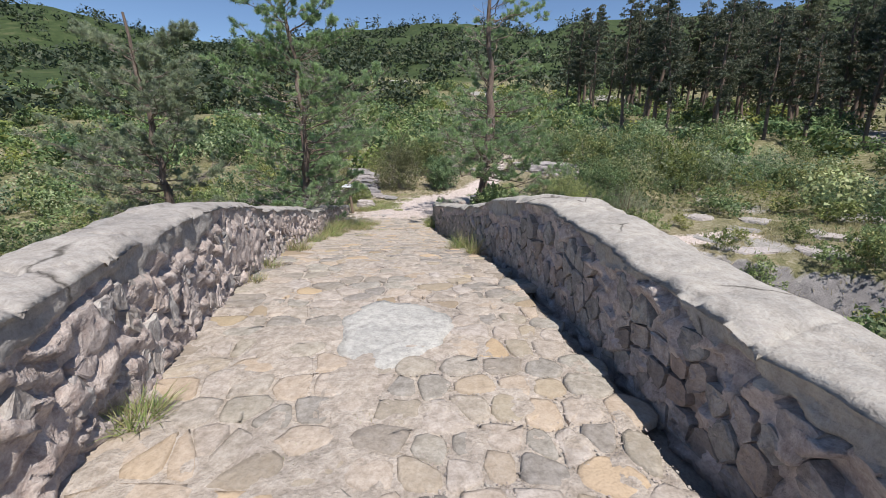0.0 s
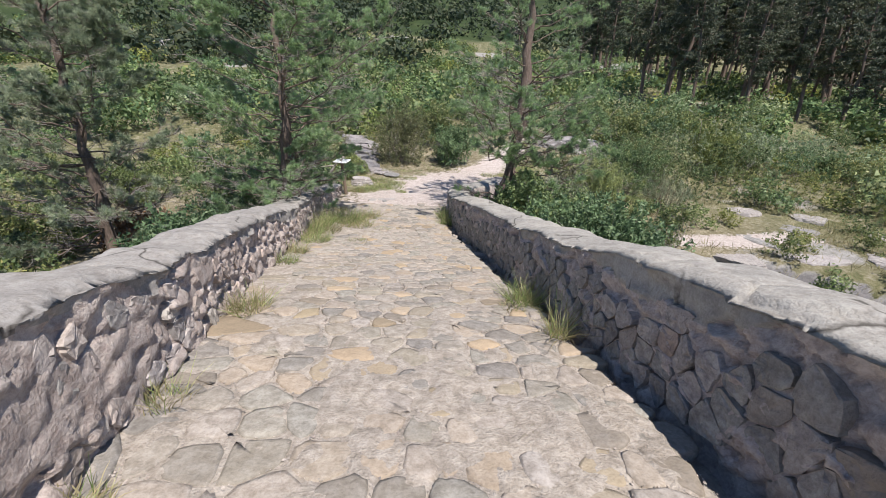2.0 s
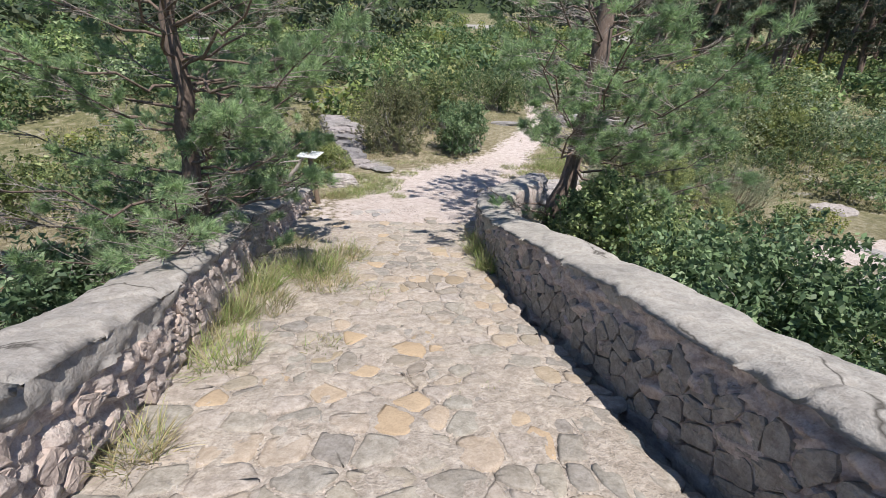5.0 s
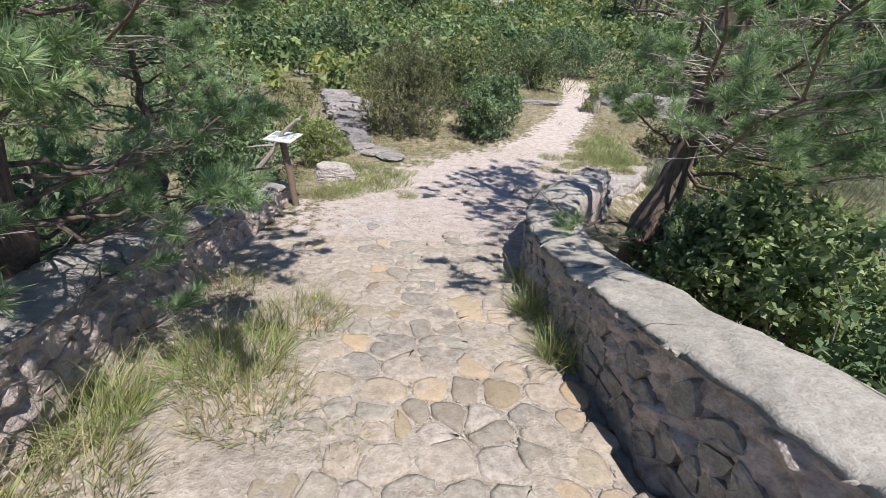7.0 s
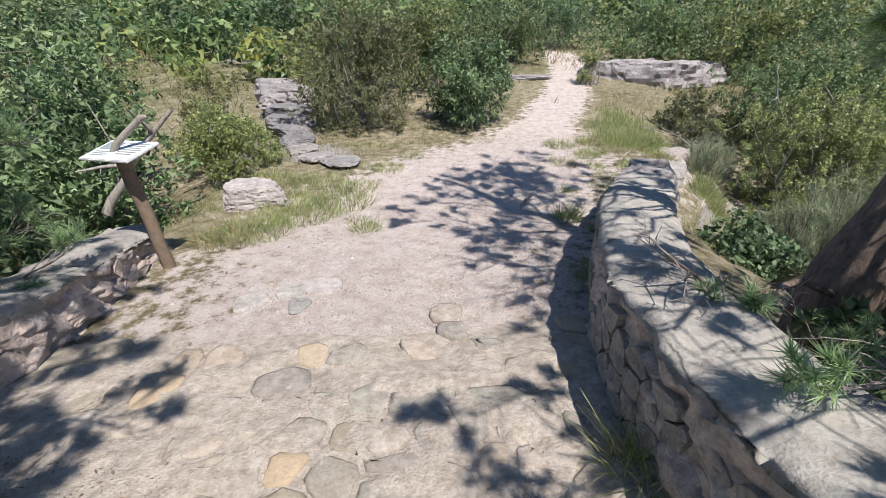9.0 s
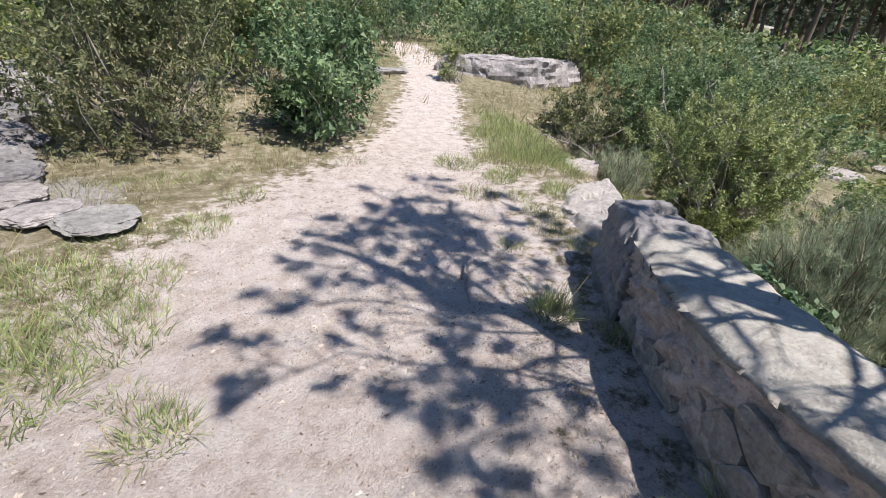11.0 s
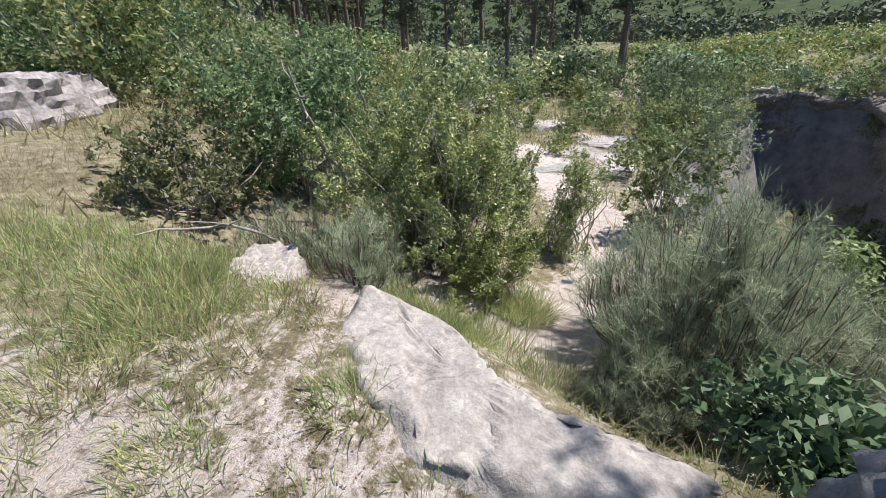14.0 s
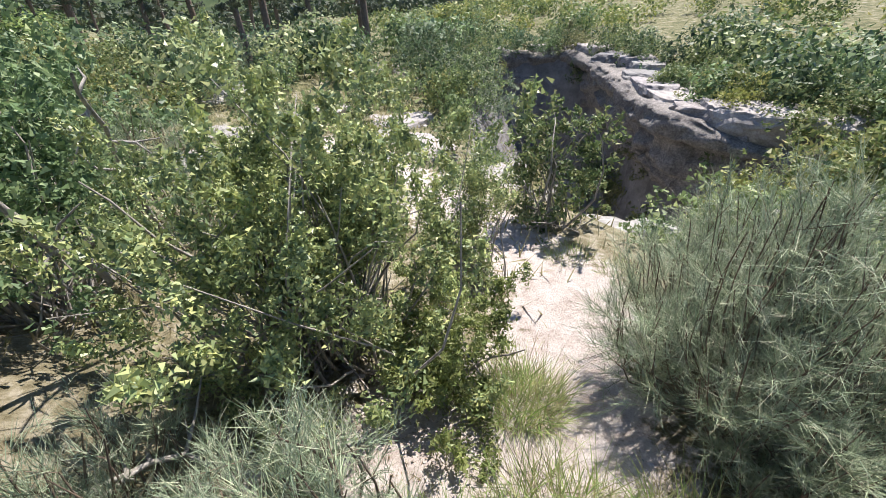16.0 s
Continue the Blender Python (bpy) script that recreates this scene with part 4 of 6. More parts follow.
def broom(name, at, radius, height, n, label, seed, group="broom shrubs", material=None):
    """A broom: bare brown stems that fork below, tangled fans of thin green rods above."""
    r = np.random.default_rng(seed)
    b = thing(name, at, label, "broom bush", group)
    m = max(16, n // 170)
    ang, out = r.uniform(0, 6.283, m), r.uniform(0, 1, m) ** 0.6
    flat = np.stack([np.cos(ang), np.sin(ang), ang * 0], -1)
    tip = flat * (radius * 0.78 * out)[:, None] + np.array([0, 0, 1]) * (height * (0.74 - 0.42 * out ** 2) * r.uniform(0.6, 1.05, m))[:, None]
    origin = flat * (0.14 * radius * out)[:, None] - np.array([0, 0, 0.08])
    bow = flat * (0.16 * radius * out)[:, None] - np.array([0, 0, 0.07]) + r.normal(size=(m, 3)) * 0.06
    stem, t = [], np.linspace(0, 1, 6)[:, None]
    for i in range(m):
        stem.append(tube(origin[i] * (1 - t) + tip[i] * t + bow[i] * np.sin(t * np.pi), np.linspace(0.012, 0.003, 6), 4))
    # forks off the stems, then rods off the forks
    c = m * 5
    k = r.integers(0, m, c)
    q = r.uniform(0.35, 1.0, c)[:, None]
    f0 = origin[k] * (1 - q) + tip[k] * q + bow[k] * np.sin(q * np.pi)
    way = unit(unit(tip[k] - origin[k]) * 0.6 + np.array([0, 0, 0.45]) + r.normal(size=(c, 3)) * 0.62)
    f1 = f0 + way * (r.uniform(0.12, 0.34, c) * (0.4 + 0.35 * height))[:, None]
    fork = blades(r, f0, way, np.linalg.norm(f1 - f0, axis=1), 0.003, 0.05, 1)
    k = r.integers(0, c, n)
    q = r.uniform(0.1, 1.05, n)[:, None]
    root = f0[k] * (1 - q) + f1[k] * q + r.normal(size=(n, 3)) * 0.008
    head = unit(way[k] * 0.75 + np.array([0, 0, 0.3]) + r.normal(size=(n, 3)) * 0.52)
    piece("foliage", mesh_np("foliage", *blades(r, root, head, r.uniform(0.06, 0.2, n) * (0.45 + height * 0.3), 0.0017, 0.1, 1)), material or M_BROOM, b)
    piece("stem_growth", mesh_np("stem_growth", *join(stem + [fork])), M_STEM, b, "brown woody stems")
    return b


def grass(name, at, radius, height, n, label, seed, material=None, group="grass tufts", width=0.004, lean=0.45):
    """A tuft of grass whose blades stand on the ground round it."""
    r = np.random.default_rng(seed)
    g = thing(name, at, label, "grass", group)
    ang, out = r.uniform(0, 6.283, n), np.sqrt(r.uniform(0, 1, n)) * radius
    x, y = np.cos(ang) * out, np.sin(ang) * out
    wx, wy = at[0] + x, at[1] + y
    inside = (wy < 14) & (wx > left_in(wy) - 0.2) & (wx < right_in(wy) + 0.2)
    z = np.where(inside, deck_z(wy), ground(wx, wy)) - at[2] - 0.02
    z = np.clip(z, -0.4, 0.4)
    head = np.stack([x / max(radius, 0.01) * 0.5, y / max(radius, 0.01) * 0.5, np.ones(n)], -1) + r.normal(size=(n, 3)) * np.array([lean, lean, 0.1])
    root = np.stack([x, y, z], -1)
    tall = height * r.uniform(0.35, 1.15, n)
    cut = int(n * 0.72)
    other = M_STRAW if material is M_GRASS else M_GRASS
    piece("blade_growth", mesh_np("blade_growth", *blades(r, root[:cut], head[:cut], tall[:cut], width, 0.55, 3)), material or M_GRASS, g)
    piece("stalk_growth", mesh_np("stalk_growth", *blades(r, root[cut:], head[cut:], tall[cut:] * 1.15, width * 0.7, 0.35, 3)), other, g)
    return g


def boulder(name, at, size, label, seed, turn=0.0, group="boulders", material=None, flat=0.6, detail=4, bedding=0.05):
    """A weathered limestone block with chipped facets."""
    r = np.random.default_rng(seed)
    bm = bmesh.new()
    bmesh.ops.create_icosphere(bm, subdivisions=detail, radius=1)
    planes = [(unit(r.normal(size=3) * np.array([1, 1, 0.5])), r.uniform(0.55, 0.9)) for _ in range(11)] + [(np.array([0, 0, 1.0]), flat)]
    off = r.uniform(0, 50, 3)
    for v in bm.verts:
        p = np.array(v.co)
        for nrm, d in planes:
            e = p @ nrm - d
            if e > 0:
                p = p - nrm * e * (0.97 if nrm[2] == 1.0 else 0.8)
        warp = noise.noise(Vector(p * 1.6 + off)) * 0.5
        beds = (p[2] * size[2] / max(size) * 9 + warp) % 1.0
        nn = noise.noise(Vector(p * 2.2 + off)) * 0.1 + noise.noise(Vector(p * 5 + off)) * 0.07 + abs(noise.noise(Vector(p * 9 + off))) * 0.11 + abs(noise.noise(Vector(p * 19 + off))) * 0.05 + noise.noise(Vector(p * 37 + off)) * 0.03
        nn = nn + bedding * (min(1.0, beds * 2.5) - 0.6) * max(0.0, 1 - abs(p[2]) / 0.75)
        v.co = Vector(p * (1 + nn) * np.array(size))
    me = bpy.data.meshes.new(name)
    bm.to_mesh(me)
    bm.free()
    ob = piece(name, me, material or M_ROCK)
    ob.location, ob.rotation_euler = at, (0, 0, radians(turn))
    return tagged(ob, label, "rock", group)


def lobes_of(r, n, rx, ry, rz, zc, size=0.4):
    """Uneven lobes filling an ellipsoid."""
    d = unit(r.normal(size=(n, 3))) * r.uniform(0.2, 0.85, (n, 1))
    s = r.uniform(0.7, 1.3, (n, 1)) * size
    main = np.concatenate([d * np.array([rx, ry, rz]) + np.array([0, 0, zc]), s * np.array([rx, ry, rz]) * np.ones((n, 3))], 1)
    a = r.uniform(0, 6.283, max(3, n // 3))
    low = np.stack([np.cos(a) * rx * 0.62, np.sin(a) * ry * 0.62, zc * r.uniform(0.3, 0.5, len(a)), np.full(len(a), rx * 0.42), np.full(len(a), ry * 0.42), np.full(len(a), zc * 0.42)], -1)
    return np.concatenate([main, low])


def g3(x, y, dz=0.0):
    return (x, y, floor_at(x, y) + dz)


# the three pines at the bridge end
r = np.random.default_rng(90)
ROUND = ((0.1, 1.5), (0.3, 1.9), (0.55, 1.75), (0.8, 1.3), (1.0, 0.8))
low_boughs = [(r.uniform(0.24, 0.36), a + r.uniform(-9, 9), r.uniform(1.6, 2.6), 0.72) for a in (-96, -84, -72, -60, -48, -36, -24, -12, 0)]
low_boughs += [(r.uniform(0.38, 0.6), a + r.uniform(-9, 9), r.uniform(1.4, 2.0), 0.5) for a in (-60, -15, 20, 160)]
low_boughs += [(r.uniform(0.36, 0.52), a + r.uniform(-6, 6), r.uniform(1.7, 2.4), 0.6) for a in (-80, -55, -30, -8)]
low_boughs += [(r.uniform(0.26, 0.36), a + r.uniform(-6, 6), r.uniform(0.9, 1.4), 0.95) for a in (-150, -122)]
low_boughs += [(r.uniform(0.42, 0.66), a + r.uniform(-5, 5), r.uniform(1.7, 2.2), 0.45) for a in (-140, -120, 150)]
low_boughs += [(0.33, -121, 2.9, 0.75), (0.3, -112, 3.2, 0.7), (0.29, -104, 3.2, 0.65), (0.36, -129, 2.6, 0.7), (0.34, -98, 2.8, 0.6)]
low_boughs += [(r.uniform(0.6, 0.88), a + r.uniform(-6, 6), r.uniform(1.5, 2.3), 0.6) for a in (4, 18, 31, 44, 58, 74)]
pine("pine_tree", g3(1.12, 14.62, -0.1), [(0, 0, -0.3), (0.14, 0.0, 1.0), (0.42, 0.05, 2.2), (0.5, 0.15, 3.4), (0.45, 0.2, 4.8), (0.35, 0.15, 6.5), (0.3, 0.1, 8.1)], 0.2, 12, ROUND, ((0.0, 0.06), (0.3, 0.22), (0.55, 0.34), (0.75, 0.55), (1.0, 1.1)), 101, "leaning pine with thick dark trunk behind the stone parapet", low_boughs, twig=1.2)
r = np.random.default_rng(91)
low_boughs = [(r.uniform(0.24, 0.44), a + r.uniform(-7, 7), r.uniform(1.8, 2.5), 0.34) for a in (-112, -92, -74)] + [(r.uniform(0.42, 0.6), a, r.uniform(2.2, 2.8), 0.34) for a in (-66, -56, -46)]
low_boughs += [(r.uniform(0.28, 0.62), a + r.uniform(-8, 8), r.uniform(1.1, 1.9), 0.75) for a in (-70, -58, -46, -34, -22, -10, 2, 14, 26, 38, 50, 62, 75)]
low_boughs += [(0.5, -34, 2.4, 0.6), (0.56, -22, 2.6, 0.6)]
low_boughs += [(r.uniform(0.16, 0.3), a, r.uniform(0.8, 1.5), 0.9) for a in (75, 90, 105, 120, -130, -150, 170, 140)]
pine("pine_tree", g3(-4.12, 12.5, -0.15), [(0, 0, -0.3), (0.1, 0, 1.0), (0.2, 0, 2.2), (0.24, 0, 3.8), (0.1, 0.05, 5.3), (-0.2, 0.1, 7.2)], 0.145, 17, ((0.1, 1.4), (0.3, 1.8), (0.6, 2.0), (0.85, 1.3), (1.0, 0.8)), ((0.0, 0.1), (0.35, 0.35), (0.6, 0.85), (0.8, 1.2), (1.0, 1.4)), 102, "pine with reddish trunk and grey dead twigs beside the parapet", low_boughs, twig=1.15)
r = np.random.default_rng(92)
low_boughs = [(r.uniform(0.1, 0.5), a + r.uniform(-15, 15), r.uniform(1.4, 2.4), 0.25) for a in range(0, 360, 24)]
pine("pine_tree", g3(-7.0, 11.1, -0.2), [(0, 0, -0.3), (0.05, -0.05, 1.2), (-0.05, -0.1, 2.6), (-0.2, -0.1, 4.2), (-0.45, 0, 6.6)], 0.13, 18, ((0.1, 1.5), (0.4, 1.9), (0.7, 1.6), (1.0, 0.9)), ((0.0, 0.1), (0.4, 0.45), (0.7, 1.1), (1.0, 1.4)), 103, "sparse pine with many bare grey lower branches", low_boughs, material=M_PINE_DARK, twig=1.4)

r = np.random.default_rng(93)
pine("pine_tree", g3(-4.75, 15.1, -0.15), [(0, 0, -0.3), (0.05, 0.0, 0.9), (0.02, 0.05, 1.9), (0.1, 0.05, 3.3)], 0.075, 12, ((0.1, 1.25), (0.4, 1.3), (0.75, 0.95), (1.0, 0.4)), ((0.0, 0.45), (0.4, 0.6), (1.0, 0.9)), 104, "young pine with dense twiggy crown behind the parapet end", per=32)


# ---- shrubs near the path ----
def shrub(name, x, y, rx, ry, h, n, leaf, material, label, seed, lobes=14, stems=40, dz=0.0, **more):
    r = np.random.default_rng(seed)
    return bush(name, g3(x, y, dz), lobes_of(r, lobes, rx, ry, h * 0.44, h * 0.5), n, leaf, material, label, seed, stems, **more)


# east of the parapet
shrub("oak_bush", 2.5, 11.5, 1.55, 2.2, 2.25, 26000, 0.042, M_DARK, "dense dark green leafy bush behind the parapet", 201, 22, tri=False)
shrub("oak_bush", 1.75, 13.1, 0.95, 1.1, 1.75, 10000, 0.04, M_DARK, "dense dark green leafy bush at the pine foot", 236, 14, tri=False)
shrub("oak_bush", 1.5, 13.85, 0.72, 0.8, 1.75, 8000, 0.038, M_DARK, "dense dark green leafy bush round the pine trunk", 239, 12, tri=False)
shrub("oak_bush", 3.0, 14.3, 1.5, 1.5, 2.1, 15000, 0.042, M_DARK, "dense dark green leafy bush behind the parapet", 202, 18, tri=False)
shrub("oak_bush", 4.4, 12.8, 1.2, 1.2, 1.7, 6000, 0.045, M_SCRUB, "bright green leafy bush on the river bank", 209, 14)
shrub("scrub_bush", 5.7, 14.4, 0.8, 0.7, 0.7, 3000, 0.036, M_SCRUB, "low green bush on the rocky bank", 210, 10)
shrub("scrub_bush", 7.4, 7.4, 1.2, 0.9, 1.2, 5000, 0.04, M_SCRUB, "green bush on the cliff top", 230, 12)
shrub("scrub_bush", 10.3, 6.6, 1.2, 0.9, 1.0, 4500, 0.04, M_SCRUB, "green bush on the cliff top", 231, 12)
shrub("scrub_bush", 12.8, 5.6, 1.4, 0.9, 1.1, 4500, 0.045, M_DARK, "dark green bush on the cliff top", 232, 12)
shrub("oak_bush", 6.9, 16.0, 0.8, 0.7, 1.7, 4200, 0.034, M_SCRUB, "airy pale-leaved bush above the gorge", 233, 10, 40)
shrub("scrub_bush", 5.0, 8.8, 1.0, 0.9, 1.6, 4000, 0.045, M_SCRUB, "green bush below the parapet", 211, 12)
shrub("scrub_bush", 6.4, 9.0, 0.9, 0.8, 1.1, 3000, 0.045, M_SCRUB, "green bush on the gorge rim", 212, 10)
shrub("scrub_bush", 3.6, 7.6, 1.0, 0.9, 2.6, 4500, 0.045, M_SCRUB, "tall green bush rising below the bridge", 219, 12)
shrub("box_bush", 5.72, 19.27, 1.3, 1.42, 2.4, 90000, 0.0185, M_BOX, "large box bush with small yellow-green leaves", 205, 40, 190, rise=1.4, shell=0.75, lump=1.1)
shrub("box_bush", 5.0, 18.6, 0.75, 0.55, 0.85, 14000, 0.018, M_YELLOW, "low yellow-green box shoots at the bush foot", 213, 12, 30, tri=True)
shrub("juniper_bush", 6.4, 17.5, 0.42, 0.42, 1.3, 9000, 0.02, M_BOX, "upright yellow-green juniper beside the trail", 214, 9, 20, aspect=2.6, rise=1.4, tri=True)
shrub("oak_bush", 7.2, 21.4, 2.0, 1.4, 2.8, 34000, 0.032, M_DARK, "tall dark green bush with pale dead branches", 206, 24, 90, tri=True)
shrub("oak_bush", 5.2, 22.0, 1.0, 0.9, 1.3, 5000, 0.035, M_OLIVE, "brownish scrub bush with dead twigs", 215, 12, 60)
shrub("oak_bush", 9.6, 23.6, 1.8, 1.5, 2.8, 7000, 0.05, M_SCRUB, "bright green leafy bush behind the box", 216, 16)
broom("broom_bush", g3(3.9, 16.75), 1.3, 1.95, 50000, "large grey-green broom with thin upright rods", 207)
broom("broom_bush", g3(3.75, 16.85), 1.15, 1.15, 22000, "low dense skirt of grey-green broom rods", 222)
shrub("oak_bush", 2.62, 16.95, 0.5, 0.5, 0.75, 3200, 0.04, M_DARK, "low dark leafy bush below the end block", 254, 9, 24, tri=False)
broom("broom_bush", g3(3.25, 17.35), 0.55, 0.75, 9000, "low spreading broom with bare brown stems", 221)
broom("broom_bush", g3(3.0, 15.6), 0.9, 1.2, 14000, "grey-green broom behind the parapet end", 217)
broom("broom_bush", g3(3.8, 19.68), 0.5, 0.8, 7000, "small grey-green broom beside a pale rock", 208)
broom("broom_bush", g3(4.5, 20.55), 0.75, 1.15, 11000, "grey-green broom in dry grass", 218)
broom("broom_bush", g3(8.9, 20.4), 1.4, 2.3, 14000, "tall pale grey-green broom behind the box bush", 220)

shrub("scrub_bush", 13.6, 26.2, 1.9, 1.6, 2.7, 9000, 0.06, M_YELLOW, "large yellowing bush on the far slope", 252, 18, group="hillside scrub")

# north of the clearing
shrub("juniper_bush", -2.1, 22.1, 1.5, 1.0, 2.6, 26000, 0.034, M_OLIVE, "tall olive-brown juniper bush beside the path", 203, 26, 70, aspect=3.2, upness=0.1, rise=1.5)
shrub("oak_bush", 0.2, 22.0, 1.05, 0.95, 1.8, 11000, 0.042, M_DARK, "round dark green bush beside the path", 204, 16)
shrub("box_bush", -3.9, 19.0, 0.6, 0.5, 0.95, 4000, 0.026, M_YELLOW, "yellow-green box bush behind the boulder", 222, 10)
shrub("box_bush", -3.78, 19.75, 0.55, 0.5, 0.85, 11000, 0.018, M_BOX, "yellow-green box bush beside the rocky gully", 237, 10, 24)
shrub("box_bush", -4.5, 20.3, 0.7, 0.6, 1.3, 9000, 0.022, M_BOX, "green box bush beside the rocky gully", 238, 10, 24)
shrub("oak_bush", -5.1, 17.7, 1.15, 1.3, 2.4, 12000, 0.042, M_DARK, "dark green bush behind the information sign", 223, 18)
shrub("oak_bush", -6.6, 19.6, 1.6, 1.4, 3.0, 12000, 0.045, M_DARK, "tall dark green bush beyond the information sign", 253, 18)
shrub("juniper_bush", -4.9, 21.4, 0.9, 0.9, 1.9, 7000, 0.032, M_OLIVE, "olive juniper bush beside the rocky gully", 224, 14, aspect=3.0, rise=1.4)
shrub("oak_bush", -0.6, 25.0, 1.6, 1.2, 2.6, 9000, 0.045, M_SCRUB, "grey-green leafy bush behind the juniper", 225, 18)
shrub("box_bush", 4.05, 25.6, 0.34, 0.34, 1.15, 2200, 0.03, M_BOX, "small upright box bush beside the path", 226, 8)
shrub("oak_bush", 2.2, 29.0, 1.6, 1.3, 2.4, 7000, 0.05, M_SCRUB, "leafy bush beside the far path", 227, 16)
shrub("oak_bush", 7.4, 28.6, 2.2, 1.5, 2.6, 8000, 0.055, M_DARK, "dark green thicket behind the rock slab", 228, 18)
shrub("scrub_bush", 4.8, 32.5, 2.0, 1.4, 2.4, 6000, 0.06, M_DARK, "dark green thicket at the end of the path", 229, 16)

# west of the parapet
for k, (x, y, rx, h, mat_, lab) in enumerate(((-5.0, 9.7, 1.1, 1.9, M_DARK, "dark green bush against the parapet"), (-6.3, 7.6, 1.4, 1.9, M_SCRUB, "green bush below the parapet"), (-5.6, 11.6, 1.1, 1.7, M_DARK, "dark green bush under the pine"), (-5.7, 14.4, 1.2, 2.0, M_DARK, "dark leafy bush behind the parapet end"),
                                          (-8.6, 9.4, 1.5, 1.7, M_SCRUB, "green scrub bush on the slope"), (-7.2, 12.2, 0.9, 1.2, M_DEAD, "reddish dead shrub under the pine"), (-9.8, 12.4, 1.4, 1.5, M_SCRUB, "green scrub bush on the slope"), (-7.2, 16.2, 1.5, 1.9, M_SCRUB, "green bush beside the pines"), (-10.5, 16.0, 1.6, 1.7, M_YELLOW, "yellow-green scrub bush on the slope"))):
    shrub("oak_bush" if mat_ is M_DARK else "scrub_bush", x, y, rx, rx * 0.95, h, int(6000 * rx), 0.044, mat_, lab, 240 + k, 14, 40, group="bushes west of the bridge")

for k, (x, y, sx, sy, sz) in enumerate(((5.9, 11.6, 0.8, 0.6, 0.5), (5.2, 12.3, 0.5, 0.4, 0.3), (6.7, 12.0, 0.7, 0.5, 0.6), (6.3, 13.1, 0.6, 0.6, 0.5), (5.4, 10.4, 0.6, 0.5, 0.35), (6.9, 13.9, 0.7, 0.4, 0.4), (4.8, 11.2, 0.4, 0.35, 0.3))):
    boulder("boulder", g3(x, y, 0.1), (sx, sy, sz), "pale broken rock at the head of the gorge", 390 + k, 41 * k, group="gorge head rocks", detail=3)
# rocks
boulder("boulder", g3(-3.27, 18.1, 0.05), (0.52, 0.4, 0.3), "pale limestone boulder with a yellow painted arrow", 301, 10, detail=5)
boulder("boulder", g3(3.62, 20.42, -0.2), (0.5, 0.4, 0.48), "pale white limestone boulder beside dry grass", 309, 30, flat=0.55, detail=5)
boulder("rock_slab", (6.3, 26.4, 0.5), (2.4, 1.6, 1.4), "low grey limestone slab across the slope", 304, -8, material=M_LEDGE, flat=0.46, detail=5, bedding=0.05)
boulder("rock_slab", (2.6, 26.6, 0.72), (0.9, 0.5, 0.2), "flat pale rock beside the path", 305, 12, flat=0.5)
for k, (x, y, sx, sy, sz) in enumerate(((-3.1, 20.3, 0.3, 0.4, 0.12), (-3.3, 20.9, 0.36, 0.45, 0.16), (-3.5, 21.5, 0.42, 0.5, 0.2), (-3.7, 22.2, 0.48, 0.55, 0.24), (-3.9, 23.0, 0.55, 0.6, 0.28), (-4.1, 24.0, 0.7, 0.7, 0.34), (-4.4, 25.2, 0.9, 0.8, 0.4), (-4.9, 26.6, 1.2, 0.9, 0.45), (-2.35, 19.6, 0.4, 0.32, 0.05), (-2.75, 19.85, 0.35, 0.3, 0.06))):
    boulder("boulder", g3(x, y, 0.05), (sx, sy, sz), "grey weathered rock in a dry gully", 310 + k, 20 * k, group="gully rocks", material=M_LEDGE)
for k, (x, y, sx, sy, sz) in enumerate(((13.3, 18.6, 0.9, 0.6, 0.35), (14.9, 19.9, 1.0, 0.7, 0.4), (12.6, 20.6, 0.7, 0.6, 0.5), (11.2, 17.4, 1.2, 0.8, 0.25), (9.0, 15.7, 1.1, 0.6, 0.3), (16.5, 17.2, 1.5, 0.9, 0.3), (12.0, 15.9, 1.2, 0.7, 0.3), (6.9, 15.2, 0.7, 0.4, 0.15), (14.5, 15.8, 1.5, 0.8, 0.35))):
    boulder("boulder", g3(x, y, -0.3), (sx, sy * 1.2, sz + 0.35), "pale limestone rock in the dry river bed", 330 + k, 33 * k, group="river bed rocks", flat=0.45)

